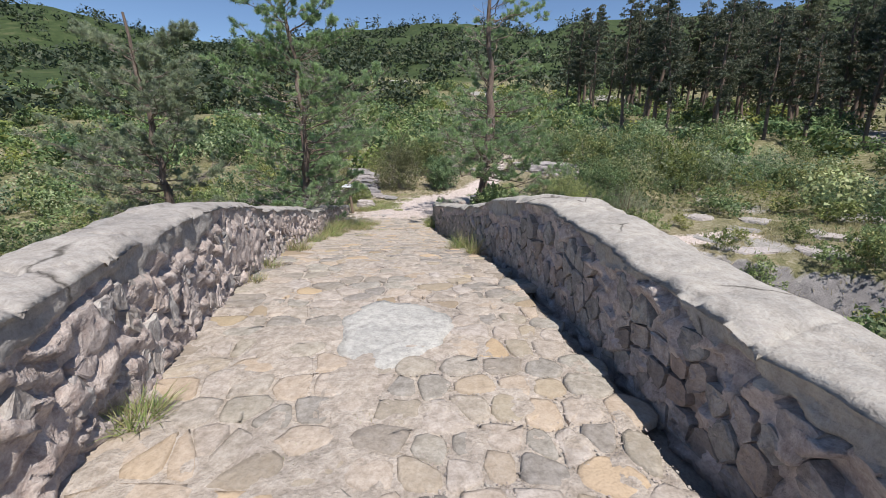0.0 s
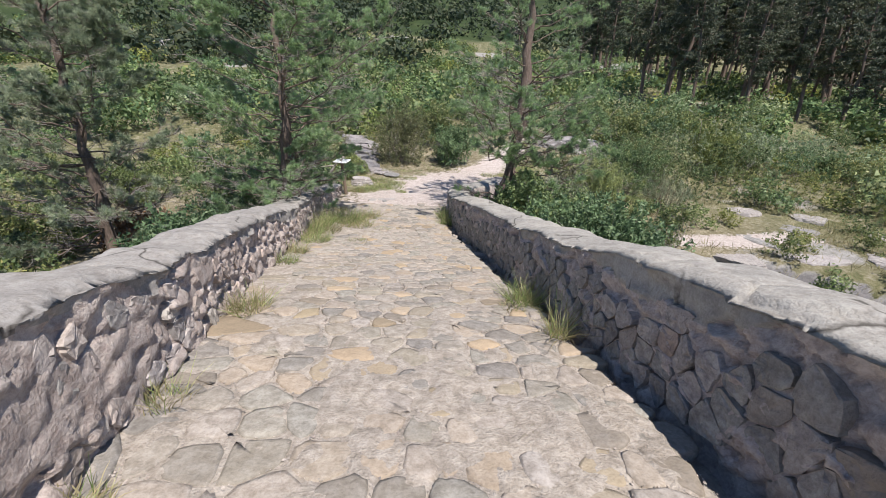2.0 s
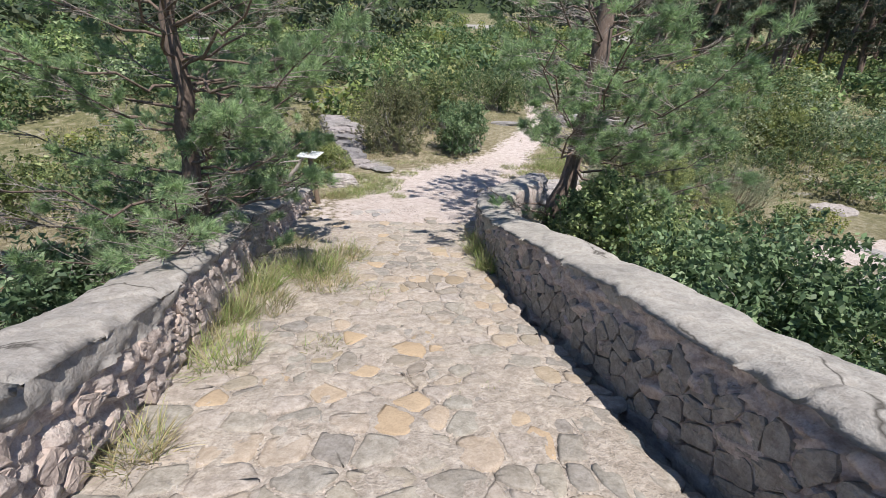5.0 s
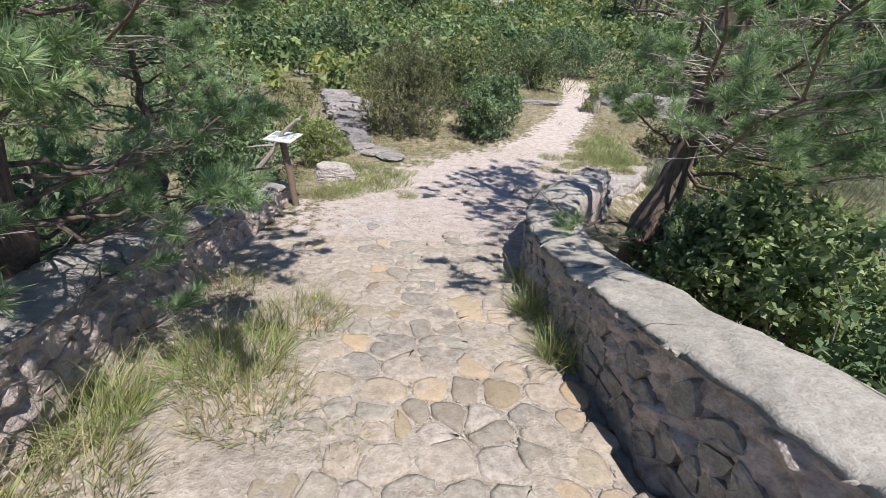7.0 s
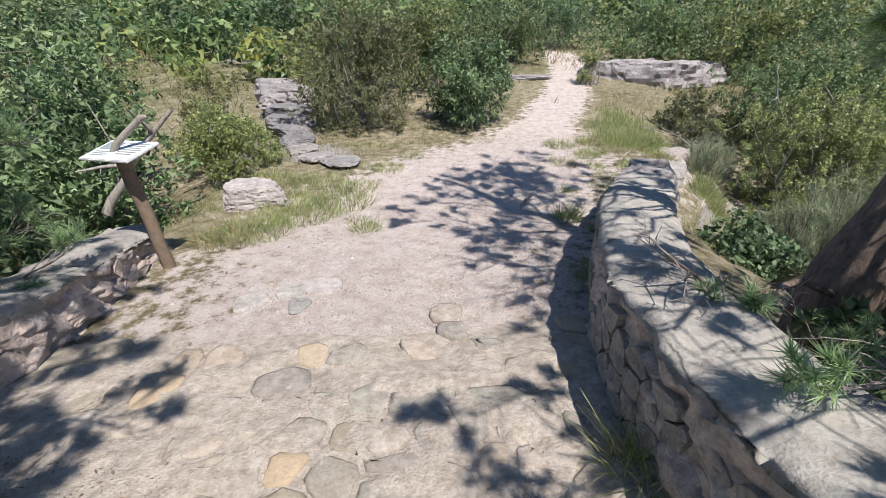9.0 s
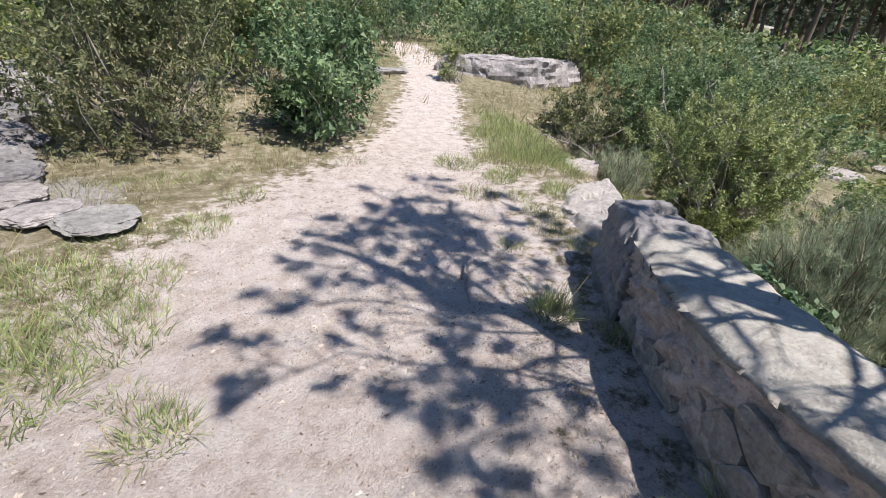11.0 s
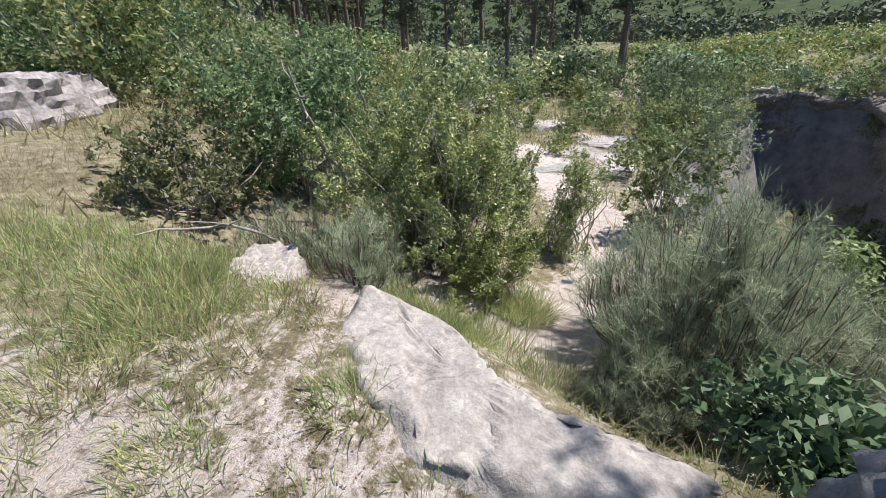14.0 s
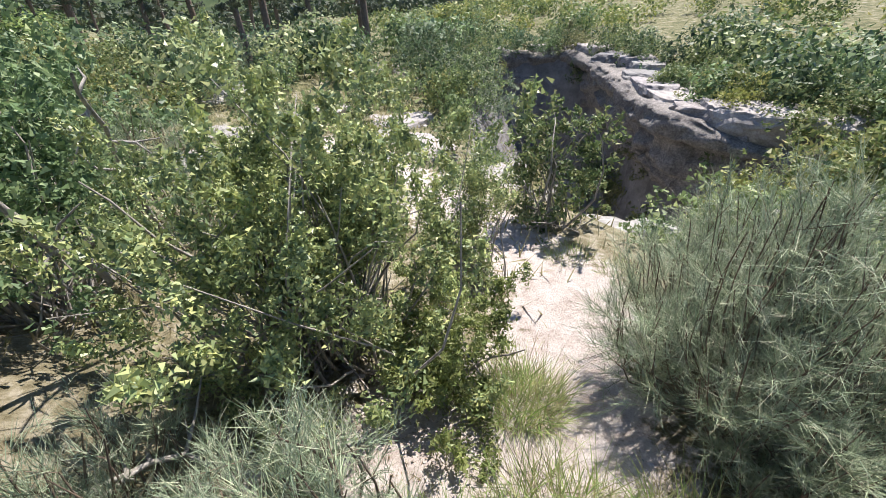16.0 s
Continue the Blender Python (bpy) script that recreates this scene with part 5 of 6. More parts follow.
def stone_block(name, plan, low, high, label, seed, bed=0.09, rough=0.05):
    """A big squared stone over a plan outline: bedded, chipped sides and a broken flat top."""
    r = np.random.default_rng(seed)
    p = np.array(plan + plan[:1], float)
    along = np.concatenate([[0], np.cumsum(np.linalg.norm(np.diff(p, axis=0), axis=1))])
    n = 150
    t = np.linspace(0, along[-1], n, endpoint=False)
    ring = sum(np.stack([np.interp((t + d) % along[-1], along, p[:, c]) for c in (0, 1)], -1) for d in (-0.03, 0, 0.03)) / 3
    mid = ring.mean(0)
    way = unit(ring - mid)
    rows = []
    for z in np.linspace(0, 1, 40):
        h = low + (high - low) * z
        warp = h + 0.05 * fbm(t / 0.5, t * 0, seed + 1, 2) + 0.12 * t / along[-1]
        layer, gap = facets(t / 0.5, warp / bed, seed + 2)
        chip, _ = facets(t / 0.13, warp / 0.05, seed + 3)
        off = layer * rough + chip * 0.012 - 0.03 * smooth01(0.1, 0.0, gap) + fbm(t / 0.2, warp / 0.1, seed + 4, 3) * 0.025 - 0.05 * smooth01(0.93, 1.0, z) + 0.1 * (0.6 - z)
        rows.append(np.concatenate([ring + way * off[:, None], np.full((n, 1), h)], 1))
    for q in np.linspace(0.93, 0.0, 16):
        flat = mid + (rows[39][:, :2] - mid) * q
        plate, gap = facets(flat[:, 0] / 0.35, flat[:, 1] / 0.28, seed + 6)
        rows.append(np.concatenate([flat, (high + 0.02 + plate * 0.03 * min(1, q * 4) + fbm(flat[:, 0] / 0.1, flat[:, 1] / 0.1, seed + 7, 3) * 0.02 * min(1, q * 4) - 0.02 * smooth01(0.08, 0.0, gap) * min(1, q * 4))[:, None]], 1))
    V = np.concatenate(rows)
    i, j = np.meshgrid(np.arange(len(rows) - 1), np.arange(n), indexing="ij")
    k = (j + 1) % n
    F = np.stack([i * n + j, i * n + k, (i + 1) * n + k, (i + 1) * n + j], -1).reshape(-1, 4)
    return tagged(piece(name, mesh_np(name, V, F), M_ROCK), label, "rock", "boulders")


stone_block("boulder", [(1.44, 17.74), (1.86, 17.44), (1.52, 16.72), (0.88, 16.98)], -0.5, 0.48, "large angular bedded block closing the parapet end", 306)
stone_block("rock_slab", [(3.4, 19.48), (3.22, 19.18), (2.96, 18.76), (2.53, 18.38), (2.22, 18.14), (2.06, 17.86), (2.02, 17.58), (1.78, 17.8), (1.76, 18.3), (1.95, 18.85), (2.3, 19.2), (2.75, 19.45)], -0.95, -0.045, "flat pale rock ledge in dappled shade", 303, 0.16, 0.05)
for k, (x, y, sx, sy) in enumerate(((-1.97, 15.78, 0.2, 0.16), (-2.24, 15.74, 0.17, 0.13), (-2.5, 15.62, 0.19, 0.14), (-2.12, 15.5, 0.13, 0.11))):
    boulder("paving_slab", g3(x, y, -0.02), (sx, sy, 0.07), "loose worn paving stone in the dirt", 420 + k, 37 * k, group="loose paving stones", flat=0.5, detail=3, bedding=0.0)

# far bank of the gorge: pale ledges over a shaded, undercut cliff
rim = np.array([(7.0, 8.9), (8.3, 8.7), (9.6, 8.9), (10.8, 8.6), (12.6, 7.4), (15.0, 5.9), (18.5, 3.8), (22.0, 2.4), (24.2, 3.8), (24.4, 6.2), (22.8, 8.6), (20.3, 10.4), (18.0, 11.8)])
along = np.concatenate([[0], np.cumsum(np.linalg.norm(np.diff(rim, axis=0), axis=1))])
st = np.arange(0, along[-1], 0.09)
line = np.stack([np.interp(st, along, rim[:, 0]), np.interp(st, along, rim[:, 1])], -1)
tang = unit(np.gradient(line, axis=0))
norm = np.stack([-tang[:, 1], tang[:, 0]], -1)
top_z = ground(line[:, 0] - norm[:, 0] * 1.6, line[:, 1] - norm[:, 1] * 1.6)
rows = []
knots = np.array([(-1.6, -0.02), (-0.6, 0.1), (0.3, 0.08), (0.55, -0.1), (0.5, -0.45), (0.15, -0.7), (0.25, -1.2), (0.1, -1.7), (0.0, -2.2), (-0.5, -2.6), (-1.1, -2.9), (-1.2, -3.6), (-0.6, -4.2), (-0.5, -5.2), (0.2, -6.4)])
walk_down = np.concatenate([[0], np.cumsum(np.hypot(*np.diff(knots, axis=0).T))])
for s_ in np.arange(0, walk_down[-1], 0.1):
    out, dz = np.interp(s_, walk_down, knots[:, 0]), np.interp(s_, walk_down, knots[:, 1])
    ends = smooth01(0, 3.5, st) * smooth01(0, 5.0, along[-1] - st)
    beds = worley(st / 1.5 + dz * 0.2, np.full_like(st, dz * 2.6), 365)
    o = out + fbm(st / 1.8, np.full_like(st, dz * 0.7), 361, 4) * 0.8 * min(1.0, 0.15 + abs(dz) * 0.6) + (beds[2] - 0.5) * 0.3 * (dz < -0.05) - smooth01(0.12, 0.0, beds[1]) * 0.12 + fbm(st / 0.25, np.full_like(st, dz * 4), 366, 3) * 0.1
    rows.append(np.stack([line[:, 0] + norm[:, 0] * o * ends, line[:, 1] + norm[:, 1] * o * ends, top_z + dz * ends - 0.6 * (1 - ends) + fbm(st / 1.2, np.full_like(st, dz), 363, 3) * 0.15 * ends], -1))
V = np.stack(rows, 1)
na, nb = V.shape[:2]
I, J = np.meshgrid(np.arange(na - 1), np.arange(nb - 1), indexing="ij")
F = np.stack([I * nb + J, (I + 1) * nb + J, (I + 1) * nb + J + 1, I * nb + J + 1], -1).reshape(-1, 4)
tagged(piece("cliff", mesh_np("cliff", V.reshape(-1, 3), F, False), M_CLIFF), "dark undercut limestone cliff across the gorge", "cliff", kind="structure")
r = np.random.default_rng(350)
for k in range(18):
    i = int((k + r.uniform()) / 18 * len(st))
    x, y = line[i] - norm[i] * r.uniform(0.3, 1.2)
    boulder("rock_slab", (x, y, top_z[i] + 0.02), (1.2 + r.uniform(0, 1.2), 0.9, 0.5 + r.uniform(0, 0.35)), "pale limestone ledge on the gorge rim", 371 + k, math.degrees(math.atan2(tang[i][1], tang[i][0])) + r.uniform(-12, 12), group="gorge ledges", material=M_ROCK if k % 3 == 0 else M_LEDGE, flat=0.5)

# ---- hillside scrub, from a few kinds copied about ----
rng = np.random.default_rng(77)
kinds = []
for k, (mat_, lab, leaf) in enumerate(((M_SCRUB, "low green scrub bush on the dry hillside", 0.07), (M_DARK, "dark green scrub bush on the dry hillside", 0.07), (M_YELLOW, "yellowing scrub bush on the dry hillside", 0.065), (M_OLIVE, "olive-brown juniper scrub on the hillside", 0.06))):
    for j in range(2):
        kinds.append((shrub("scrub_bush", 16 + k * 4 + j * 2, 26 + j * 3, 1.15, 1.05, 1.5, 1050, leaf * 0.82, mat_, lab, 400 + k * 7 + j, 10, 5, group="hillside scrub", tri=True, aspect=1.6), k))
placed, far_scrub = 0, []
while placed < 215:
    x, y = rng.uniform(-26, 32), rng.uniform(8, 42)
    p = (np.array([x]), np.array([y]))
    if near_line(*p, TRAIL_MAIN)[0] < 2.4 or (-9.5 < x < 10 and y < 26) or (0 < x < 9 and y < 28.5) or near_line(*p, GORGE)[0] < 3.9 or near_line(*p, TRAIL_SIDE)[0] < 1.8:
        continue
    if 7 < x < 18 and 12 < y < 24 and rng.uniform() < 0.3:
        continue
    placed += 1
    if math.hypot(x, y - 15) > 19:
        far_scrub.append((x, y))
        continue
    s = rng.uniform(0.6, 1.3)
    pick = kinds[rng.choice(8, p=[0.2, 0.2, 0.14, 0.14, 0.08, 0.08, 0.08, 0.08])][0]
    copy_thing(pick, Matrix.Translation(g3(x, y, -0.1)) @ Matrix.Rotation(rng.uniform(0, 6.28), 4, "Z") @ Matrix.Diagonal((s, s, s * rng.uniform(0.7, 1.1), 1)))


spots = [(8.4, 15.0), (9.9, 14.9), (11.3, 14.4), (8.3, 18.3), (9.5, 18.6), (10.7, 19.0), (8.1, 19.6), (12.1, 16.9), (10.8, 15.6), (13.3, 13.9), (14.2, 16.6), (15.4, 18.2), (17.2, 15.3), (15.8, 14.8)]
spots += [(float(line[i][0] - norm[i][0] * d), float(line[i][1] - norm[i][1] * d)) for i, d in zip(np.linspace(8, len(st) - 6, 72).astype(int), (0.1, 1.5, -0.2, 2.6, 0.5, 1.0) * 12)]
spots += [(3.4, 5.6), (4.4, 6.4), (5.6, 6.0), (4.2, 8.2), (5.9, 7.4), (3.0, 9.0), (4.0, 10.2), (5.2, 10.6), (6.6, 6.8), (7.6, 5.4), (2.6, 7.6), (3.2, 12.9), (4.9, 14.3), (5.6, 15.0), (5.9, 11.3), (5.1, 12.3), (6.1, 9.6), (4.6, 11.3), (4.3, 13.5), (3.3, 8.3), (5.3, 9.3), (6.4, 8.2), (6.3, 12.9), (6.4, 11.8), (6.3, 10.7), (6.2, 9.9), (6.6, 13.9), (5.7, 13.3), (5.6, 10.4), (6.9, 7.4), (8.2, 7.0), (9.2, 6.4), (5.0, 4.8), (6.4, 4.6), (7.8, 3.8), (4.7, 7.3), (5.3, 8.3), (7.2, 11.2), (7.4, 12.7), (7.7, 13.7), (8.4, 14.1), (9.3, 13.6), (8.5, 13.0), (7.0, 10.1), (8.0, 12.0), (10.4, 13.2), (7.9, 10.9), (8.6, 5.4), (9.8, 4.6), (3.9, 4.4), (10.6, 6.2)]
for k in range(44):
    i = int(rng.integers(4, len(st) - 4))
    d = rng.uniform(0.5, 8.5)
    far_scrub.append((float(line[i][0] - norm[i][0] * d), float(line[i][1] - norm[i][1] * d)))
for x, y in spots:
    s = rng.uniform(0.5, 0.8) if y > 12.8 else rng.uniform(0.7, 1.1)
    copy_thing(kinds[rng.choice(8, p=[0.25, 0.25, 0.12, 0.12, 0.08, 0.08, 0.05, 0.05])][0], Matrix.Translation(g3(x, y, -0.08)) @ Matrix.Rotation(rng.uniform(0, 6.28), 4, "Z") @ Matrix.Diagonal((s, s, s * rng.uniform(0.7, 1.1), 1)))


tall = [(9.2, 26.4), (11.0, 25.2), (12.8, 26.8), (14.6, 25.0), (16.4, 26.6), (10.4, 28.8), (13.6, 29.4), (17.2, 29.0), (18.6, 25.4), (20.6, 27.2), (19.6, 22.8), (21.8, 24.4), (16.8, 22.6), (14.2, 22.6), (11.8, 22.8), (23.4, 21.2), (24.8, 18.6), (22.2, 17.6), (20.4, 19.8), (18.2, 19.9), (22.6, 14.6), (25.0, 14.8), (17.6, 12.6), (18.4, 11.9), (16.8, 13.2), (19.6, 11.6), (21.4, 10.4), (16.2, 12.4), (15.3, 12.9), (17.0, 11.7), (14.6, 13.6), (18.0, 10.6), (18.8, 10.3), (17.3, 10.9), (19.7, 10.2), (16.4, 11.3)]
thickets = [shrub("thicket_bush", 9.2 + 2 * k, 26.4, 1.7, 1.5, 2.6, 3400, 0.042, m_, lab, 480 + k, 16, 8, group="thicket", aspect=1.6) for k, (m_, lab) in enumerate(((M_SCRUB, "tall green thicket behind the rock slab"), (M_DARK, "tall dark green thicket behind the clearing"), (M_PALE, "tall pale grey-green thicket")))]
for x, y in tall:
    s = rng.uniform(0.85, 1.2) * (1.15 if y > 24 else 0.8)
    copy_thing(thickets[rng.choice(3, p=[0.38, 0.3, 0.32])], Matrix.Translation(g3(x, y, -0.15)) @ Matrix.Rotation(rng.uniform(0, 6.28), 4, "Z") @ Matrix.Diagonal((s, s, s * rng.uniform(0.85, 1.2), 1)))



def crowns(name, pts, size, per, material, label, category, tall=1.2, leafsize=0.36):
    """Many far shrubs or trees as coarse leaves in one mesh."""
    P = np.asarray(pts)
    S = np.asarray(size)
    centre = np.stack([P[:, 0], P[:, 1], ground(P[:, 0], P[:, 1]) + S * 0.8], -1)
    d = unit(rng.normal(size=(len(P) * per, 3)))
    c = np.repeat(centre, per, 0) + d * np.repeat(S, per)[:, None] * np.array([1, 1, tall]) * rng.uniform(0.45, 1.15, (len(d), 1))
    nn = unit(d + rng.normal(size=d.shape) * 0.7 + np.array([0, 0, 0.4]))
    al = unit(np.cross(nn, rng.normal(size=d.shape)))
    sd = np.cross(nn, al)
    sz = (np.repeat(S, per) * leafsize * rng.uniform(0.6, 1.3, len(d)))[:, None]
    v = np.stack([c - al * sz + sd * sz * 0.7, c - al * sz - sd * sz * 0.7, c + al * sz], 1).reshape(-1, 3)
    me = mesh_np(name, v, np.arange(len(v)).reshape(-1, 3))
    me.attributes.new("tone", "FLOAT", "POINT").data.foreach_set("value", np.repeat(rng.uniform(0.05, 1.0, len(P)), per * 3).astype(np.float32))
    tagged(piece(name, me, material), label, category, kind="stuff")


for name, mat_, count, seed in (("green_scrub", M_SCRUB, 800, 1), ("dark_scrub", M_DARK, 500, 2), ("yellow_scrub", M_YELLOW, 250, 3)):
    pts = []
    while len(pts) < count:
        x, y = rng.uniform(-70, 45), rng.uniform(27, 95)
        if fbm(np.array([x / 9]), np.array([y / 9]), 95 + seed, 3)[0] > -0.02 and near_line(np.array([x]), np.array([y]), TRAIL_MAIN)[0] > 3:
            pts.append((x, y))
    crowns(name, pts, rng.uniform(0.5, 1.2, count), 110, mat_, "thick scrub covering the middle slopes", "scrub", 0.9, 0.17)

pts = [p for p in zip(rng.uniform(12, 75, 420), rng.uniform(-45, 10.5, 420)) if near_line(np.array([p[0]]), np.array([p[1]]), GORGE)[0] > 5 and fbm(np.array([p[0] / 9]), np.array([p[1] / 9]), 99, 3)[0] > -0.1]
crowns("plateau_scrub", pts, rng.uniform(0.55, 1.35, len(pts)), 190, M_SCRUB, "low scrub on the plateau beyond the gorge", "scrub", 0.8, 0.11)

# ---- pine forest on the slope ----
models = [forest_pine(g3(27 + 3 * k, 44 + 3 * k), 11 + k, 500 + k, "tall dark forest pine with bare lower trunk") for k in range(4)]
placed = 0
while placed < 105:
    x, y = rng.uniform(13, 62), rng.uniform(30, 75)
    if x < 16 + (y - 30) * 0.1 or y < 54 - x * 0.55:
        continue
    s = rng.uniform(0.75, 1.2)
    copy_thing(models[rng.integers(4)], Matrix.Translation(g3(x, y, -0.1)) @ Matrix.Rotation(rng.uniform(0, 6.28), 4, "Z") @ Matrix.Diagonal((s, s, s, 1)))
    placed += 1

for x, y in ((27, 17), (31, 14), (34, 20), (38, 15), (29, 22), (42, 22), (36, 26), (45, 16), (26, 12.5), (47, 27), (33, 10.5), (23, 18.5)):
    s = rng.uniform(0.55, 0.95)
    copy_thing(models[rng.integers(4)], Matrix.Translation(g3(x, y, -0.1)) @ Matrix.Rotation(rng.uniform(0, 6.28), 4, "Z") @ Matrix.Diagonal((s, s, s, 1)))
while len(far_scrub) < 230:
    x, y = rng.uniform(9, 52), rng.uniform(-26, 14)
    if near_line(np.array([x]), np.array([y]), GORGE)[0] > 4.6 and (x > 16 or y < 3):
        far_scrub.append((x, y))
for name, part_, mat_ in (("green_shrubs", far_scrub[::2], M_SCRUB), ("dark_shrubs", far_scrub[1::4], M_DARK), ("pale_shrubs", far_scrub[3::4], M_PALE)):
    crowns(name, part_, rng.uniform(0.6, 1.35, len(part_)), 420, mat_, "dense shrubs scattered over the dry slopes", "scrub", 0.85, 0.085)

# ---- far woods ----
pts = []
while len(pts) < 7000:
    rad = 52 * math.exp(rng.uniform(0, 2.5))
    ang = rng.uniform(-1.1, 3.55)
    x, y = rad * math.cos(ang), 10 + rad * math.sin(ang)
    if fbm(np.array([x / 26]), np.array([y / 26]), 91, 3)[0] < (0.1 if rad < 130 else 0.26) and not (x > -4 and rad < 80):
        pts.append((x, y, rad))
P = np.array(pts)
crowns("distant_woods", P, (0.9 + P[:, 2] * 0.006) * rng.uniform(0.6, 1.5, len(P)), 27, M_WOODS, "dense green woods on distant hillsides", "woods", 1.25, 0.27)

# ---- grass ----
for x, y, rad, h, n, mat_ in ((-1.62, 1.98, 0.12, 0.2, 320, M_GRASS), (-0.45, 1.95, 0.07, 0.05, 60, M_GRASS), (-0.7, 1.75, 0.1, 0.05, 80, M_STRAW), (-1.95, 4.2, 0.1, 0.18, 120, M_STRAW), (-2.05, 4.9, 0.12, 0.22, 140, M_STRAW), (-2.2, 6.3, 0.17, 0.32, 300, M_STRAW), (-2.62, 8.3, 0.2, 0.26, 300, M_GRASS), (-2.72, 9.1, 0.18, 0.3, 300, M_STRAW), (0.42, 6.0, 0.1, 0.45, 160, M_STRAW), (0.3, 6.85, 0.16, 0.42, 320, M_GRASS), (0.15, 6.6, 0.12, 0.12, 120, M_STRAW),
                            (-0.8, 9.7, 0.2, 0.06, 140, M_STRAW), (-2.0, 10.4, 0.16, 0.12, 140, M_STRAW), (-2.85, 11.2, 0.35, 0.3, 500, M_STRAW), (-2.6, 12.3, 0.38, 0.42, 900, M_GRASS), (-2.3, 12.9, 0.35, 0.3, 600, M_STRAW), (-3.1, 13.4, 0.3, 0.28, 400, M_STRAW), (-3.1, 10.4, 0.25, 0.3, 300, M_STRAW), (-3.0, 10.9, 0.22, 0.42, 420, M_GRASS), (-3.05, 11.7, 0.24, 0.5, 520, M_GRASS), (-2.75, 10.2, 0.3, 0.3, 520, M_GRASS), (-2.3, 11.9, 0.35, 0.26, 600, M_STRAW), (-0.1, 12.9, 0.1, 0.3, 200, M_GRASS), (-0.3, 12.5, 0.16, 0.4, 420, M_GRASS), (-0.32, 13.2, 0.18, 0.42, 520, M_GRASS), (-0.28, 13.9, 0.16, 0.35, 360, M_GRASS), (-1.7, 11.6, 0.14, 0.1, 140, M_GRASS),
                            (0.25, 15.7, 0.16, 0.32, 200, M_GRASS), (0.75, 16.8, 0.14, 0.2, 160, M_STRAW), (0.9, 18.2, 0.12, 0.14, 160, M_GRASS), (-3.2, 16.9, 0.3, 0.3, 500, M_STRAW), (-2.5, 17.6, 0.4, 0.25, 600, M_GRASS), (-2.2, 19.4, 0.3, 0.14, 420, M_GRASS), (-3.6, 20.0, 0.4, 0.25, 500, M_GRASS), (-2.6, 18.9, 0.35, 0.16, 500, M_GRASS), (-1.2, 19.9, 0.22, 0.14, 260, M_GRASS), (-1.9, 17.4, 0.12, 0.12, 120, M_GRASS), (3.3, 18.75, 0.2, 0.32, 500, M_GRASS), (3.75, 19.2, 0.22, 0.3, 450, M_GRASS), (-2.1, 18.0, 0.35, 0.2, 700, M_GRASS), (-1.75, 17.1, 0.16, 0.18, 260, M_GRASS), (-2.0, 18.6, 0.3, 0.16, 500, M_GRASS), (2.25, 19.15, 0.2, 0.22, 320, M_GRASS), (0.55, 17.2, 0.14, 0.3, 260, M_GRASS), (3.75, 18.55, 0.35, 0.4, 700, M_GRASS), (3.4, 18.05, 0.3, 0.35, 500, M_GRASS), (4.6, 18.2, 0.3, 0.42, 1300, M_GRASS), (2.0, 19.9, 0.22, 0.16, 300, M_GRASS), (1.7, 19.2, 0.16, 0.14, 200, M_GRASS), (2.9, 19.6, 0.18, 0.14, 200, M_STRAW), (1.5, 17.95, 0.14, 0.22, 160, M_STRAW), (2.2, 20.6, 0.3, 0.18, 400, M_GRASS), (6.2, 16.4, 0.3, 0.2, 400, M_GRASS), (5.6, 16.2, 0.25, 0.15, 300, M_GRASS), (0.1, 20.9, 0.3, 0.12, 300, M_STRAW), (-0.9, 20.9, 0.35, 0.14, 350, M_STRAW), (-2.45, 18.55, 0.42, 0.17, 1100, M_GRASS), (-2.75, 17.95, 0.4, 0.2, 1000, M_GRASS), (-2.95, 17.1, 0.4, 0.28, 900, M_GRASS), (-1.6, 19.35, 0.25, 0.13, 600, M_GRASS), (-3.3, 18.8, 0.4, 0.22, 800, M_GRASS), (1.75, 19.75, 0.22, 0.18, 400, M_GRASS), (2.45, 19.95, 0.25, 0.2, 350, M_STRAW), (1.5, 20.4, 0.3, 0.18, 500, M_GRASS), (2.15, 20.5, 0.3, 0.22, 500, M_STRAW), (2.75, 20.5, 0.4, 0.3, 900, M_GRASS), (1.25, 19.4, 0.25, 0.14, 420, M_STRAW), (1.7, 18.75, 0.22, 0.13, 380, M_GRASS), (1.45, 18.35, 0.2, 0.12, 300, M_STRAW), (3.1, 19.95, 0.3, 0.2, 500, M_STRAW), (3.2, 20.9, 0.4, 0.3, 900, M_GRASS), (3.6, 18.9, 0.3, 0.35, 700, M_GRASS)):
    inside = y < 14
    z = float(deck_z(y)) if inside else floor_at(x, y)
    grass("grass_tuft", (x, y, z), rad, h, n, "green grass tuft rooted in the stone joints" if mat_ is M_GRASS else "dry yellow grass tuft by the path edge", int(900 + y * 37 + x * 11), mat_)


def meadow(name, count, box, height, material, label, seed, keep):
    """Blades over a stretch of ground, thinned by keep(x, y)."""
    r = np.random.default_rng(seed)
    x, y = r.uniform(box[0], box[1], count), r.uniform(box[2], box[3], count)
    ok = keep(x, y) > r.uniform(0, 1, count)
    x, y = x[ok], y[ok]
    roots = np.stack([x, y, ground(x, y) - 0.01], -1)
    head = np.stack([r.normal(size=len(x)) * 0.45, r.normal(size=len(x)) * 0.45, np.ones(len(x))], -1)
    patch = 0.6 + 0.6 * np.clip(fbm(x / 0.7, y / 0.7, seed, 2) + 0.5, 0, 1)
    tagged(piece(name, mesh_np(name, *blades(r, roots, head, height * patch * r.uniform(0.4, 1.2, len(x)), 0.0034 if seed != 603 else 0.012, 0.6, 2 if seed != 603 else 1)), material), label, "grass", kind="stuff")


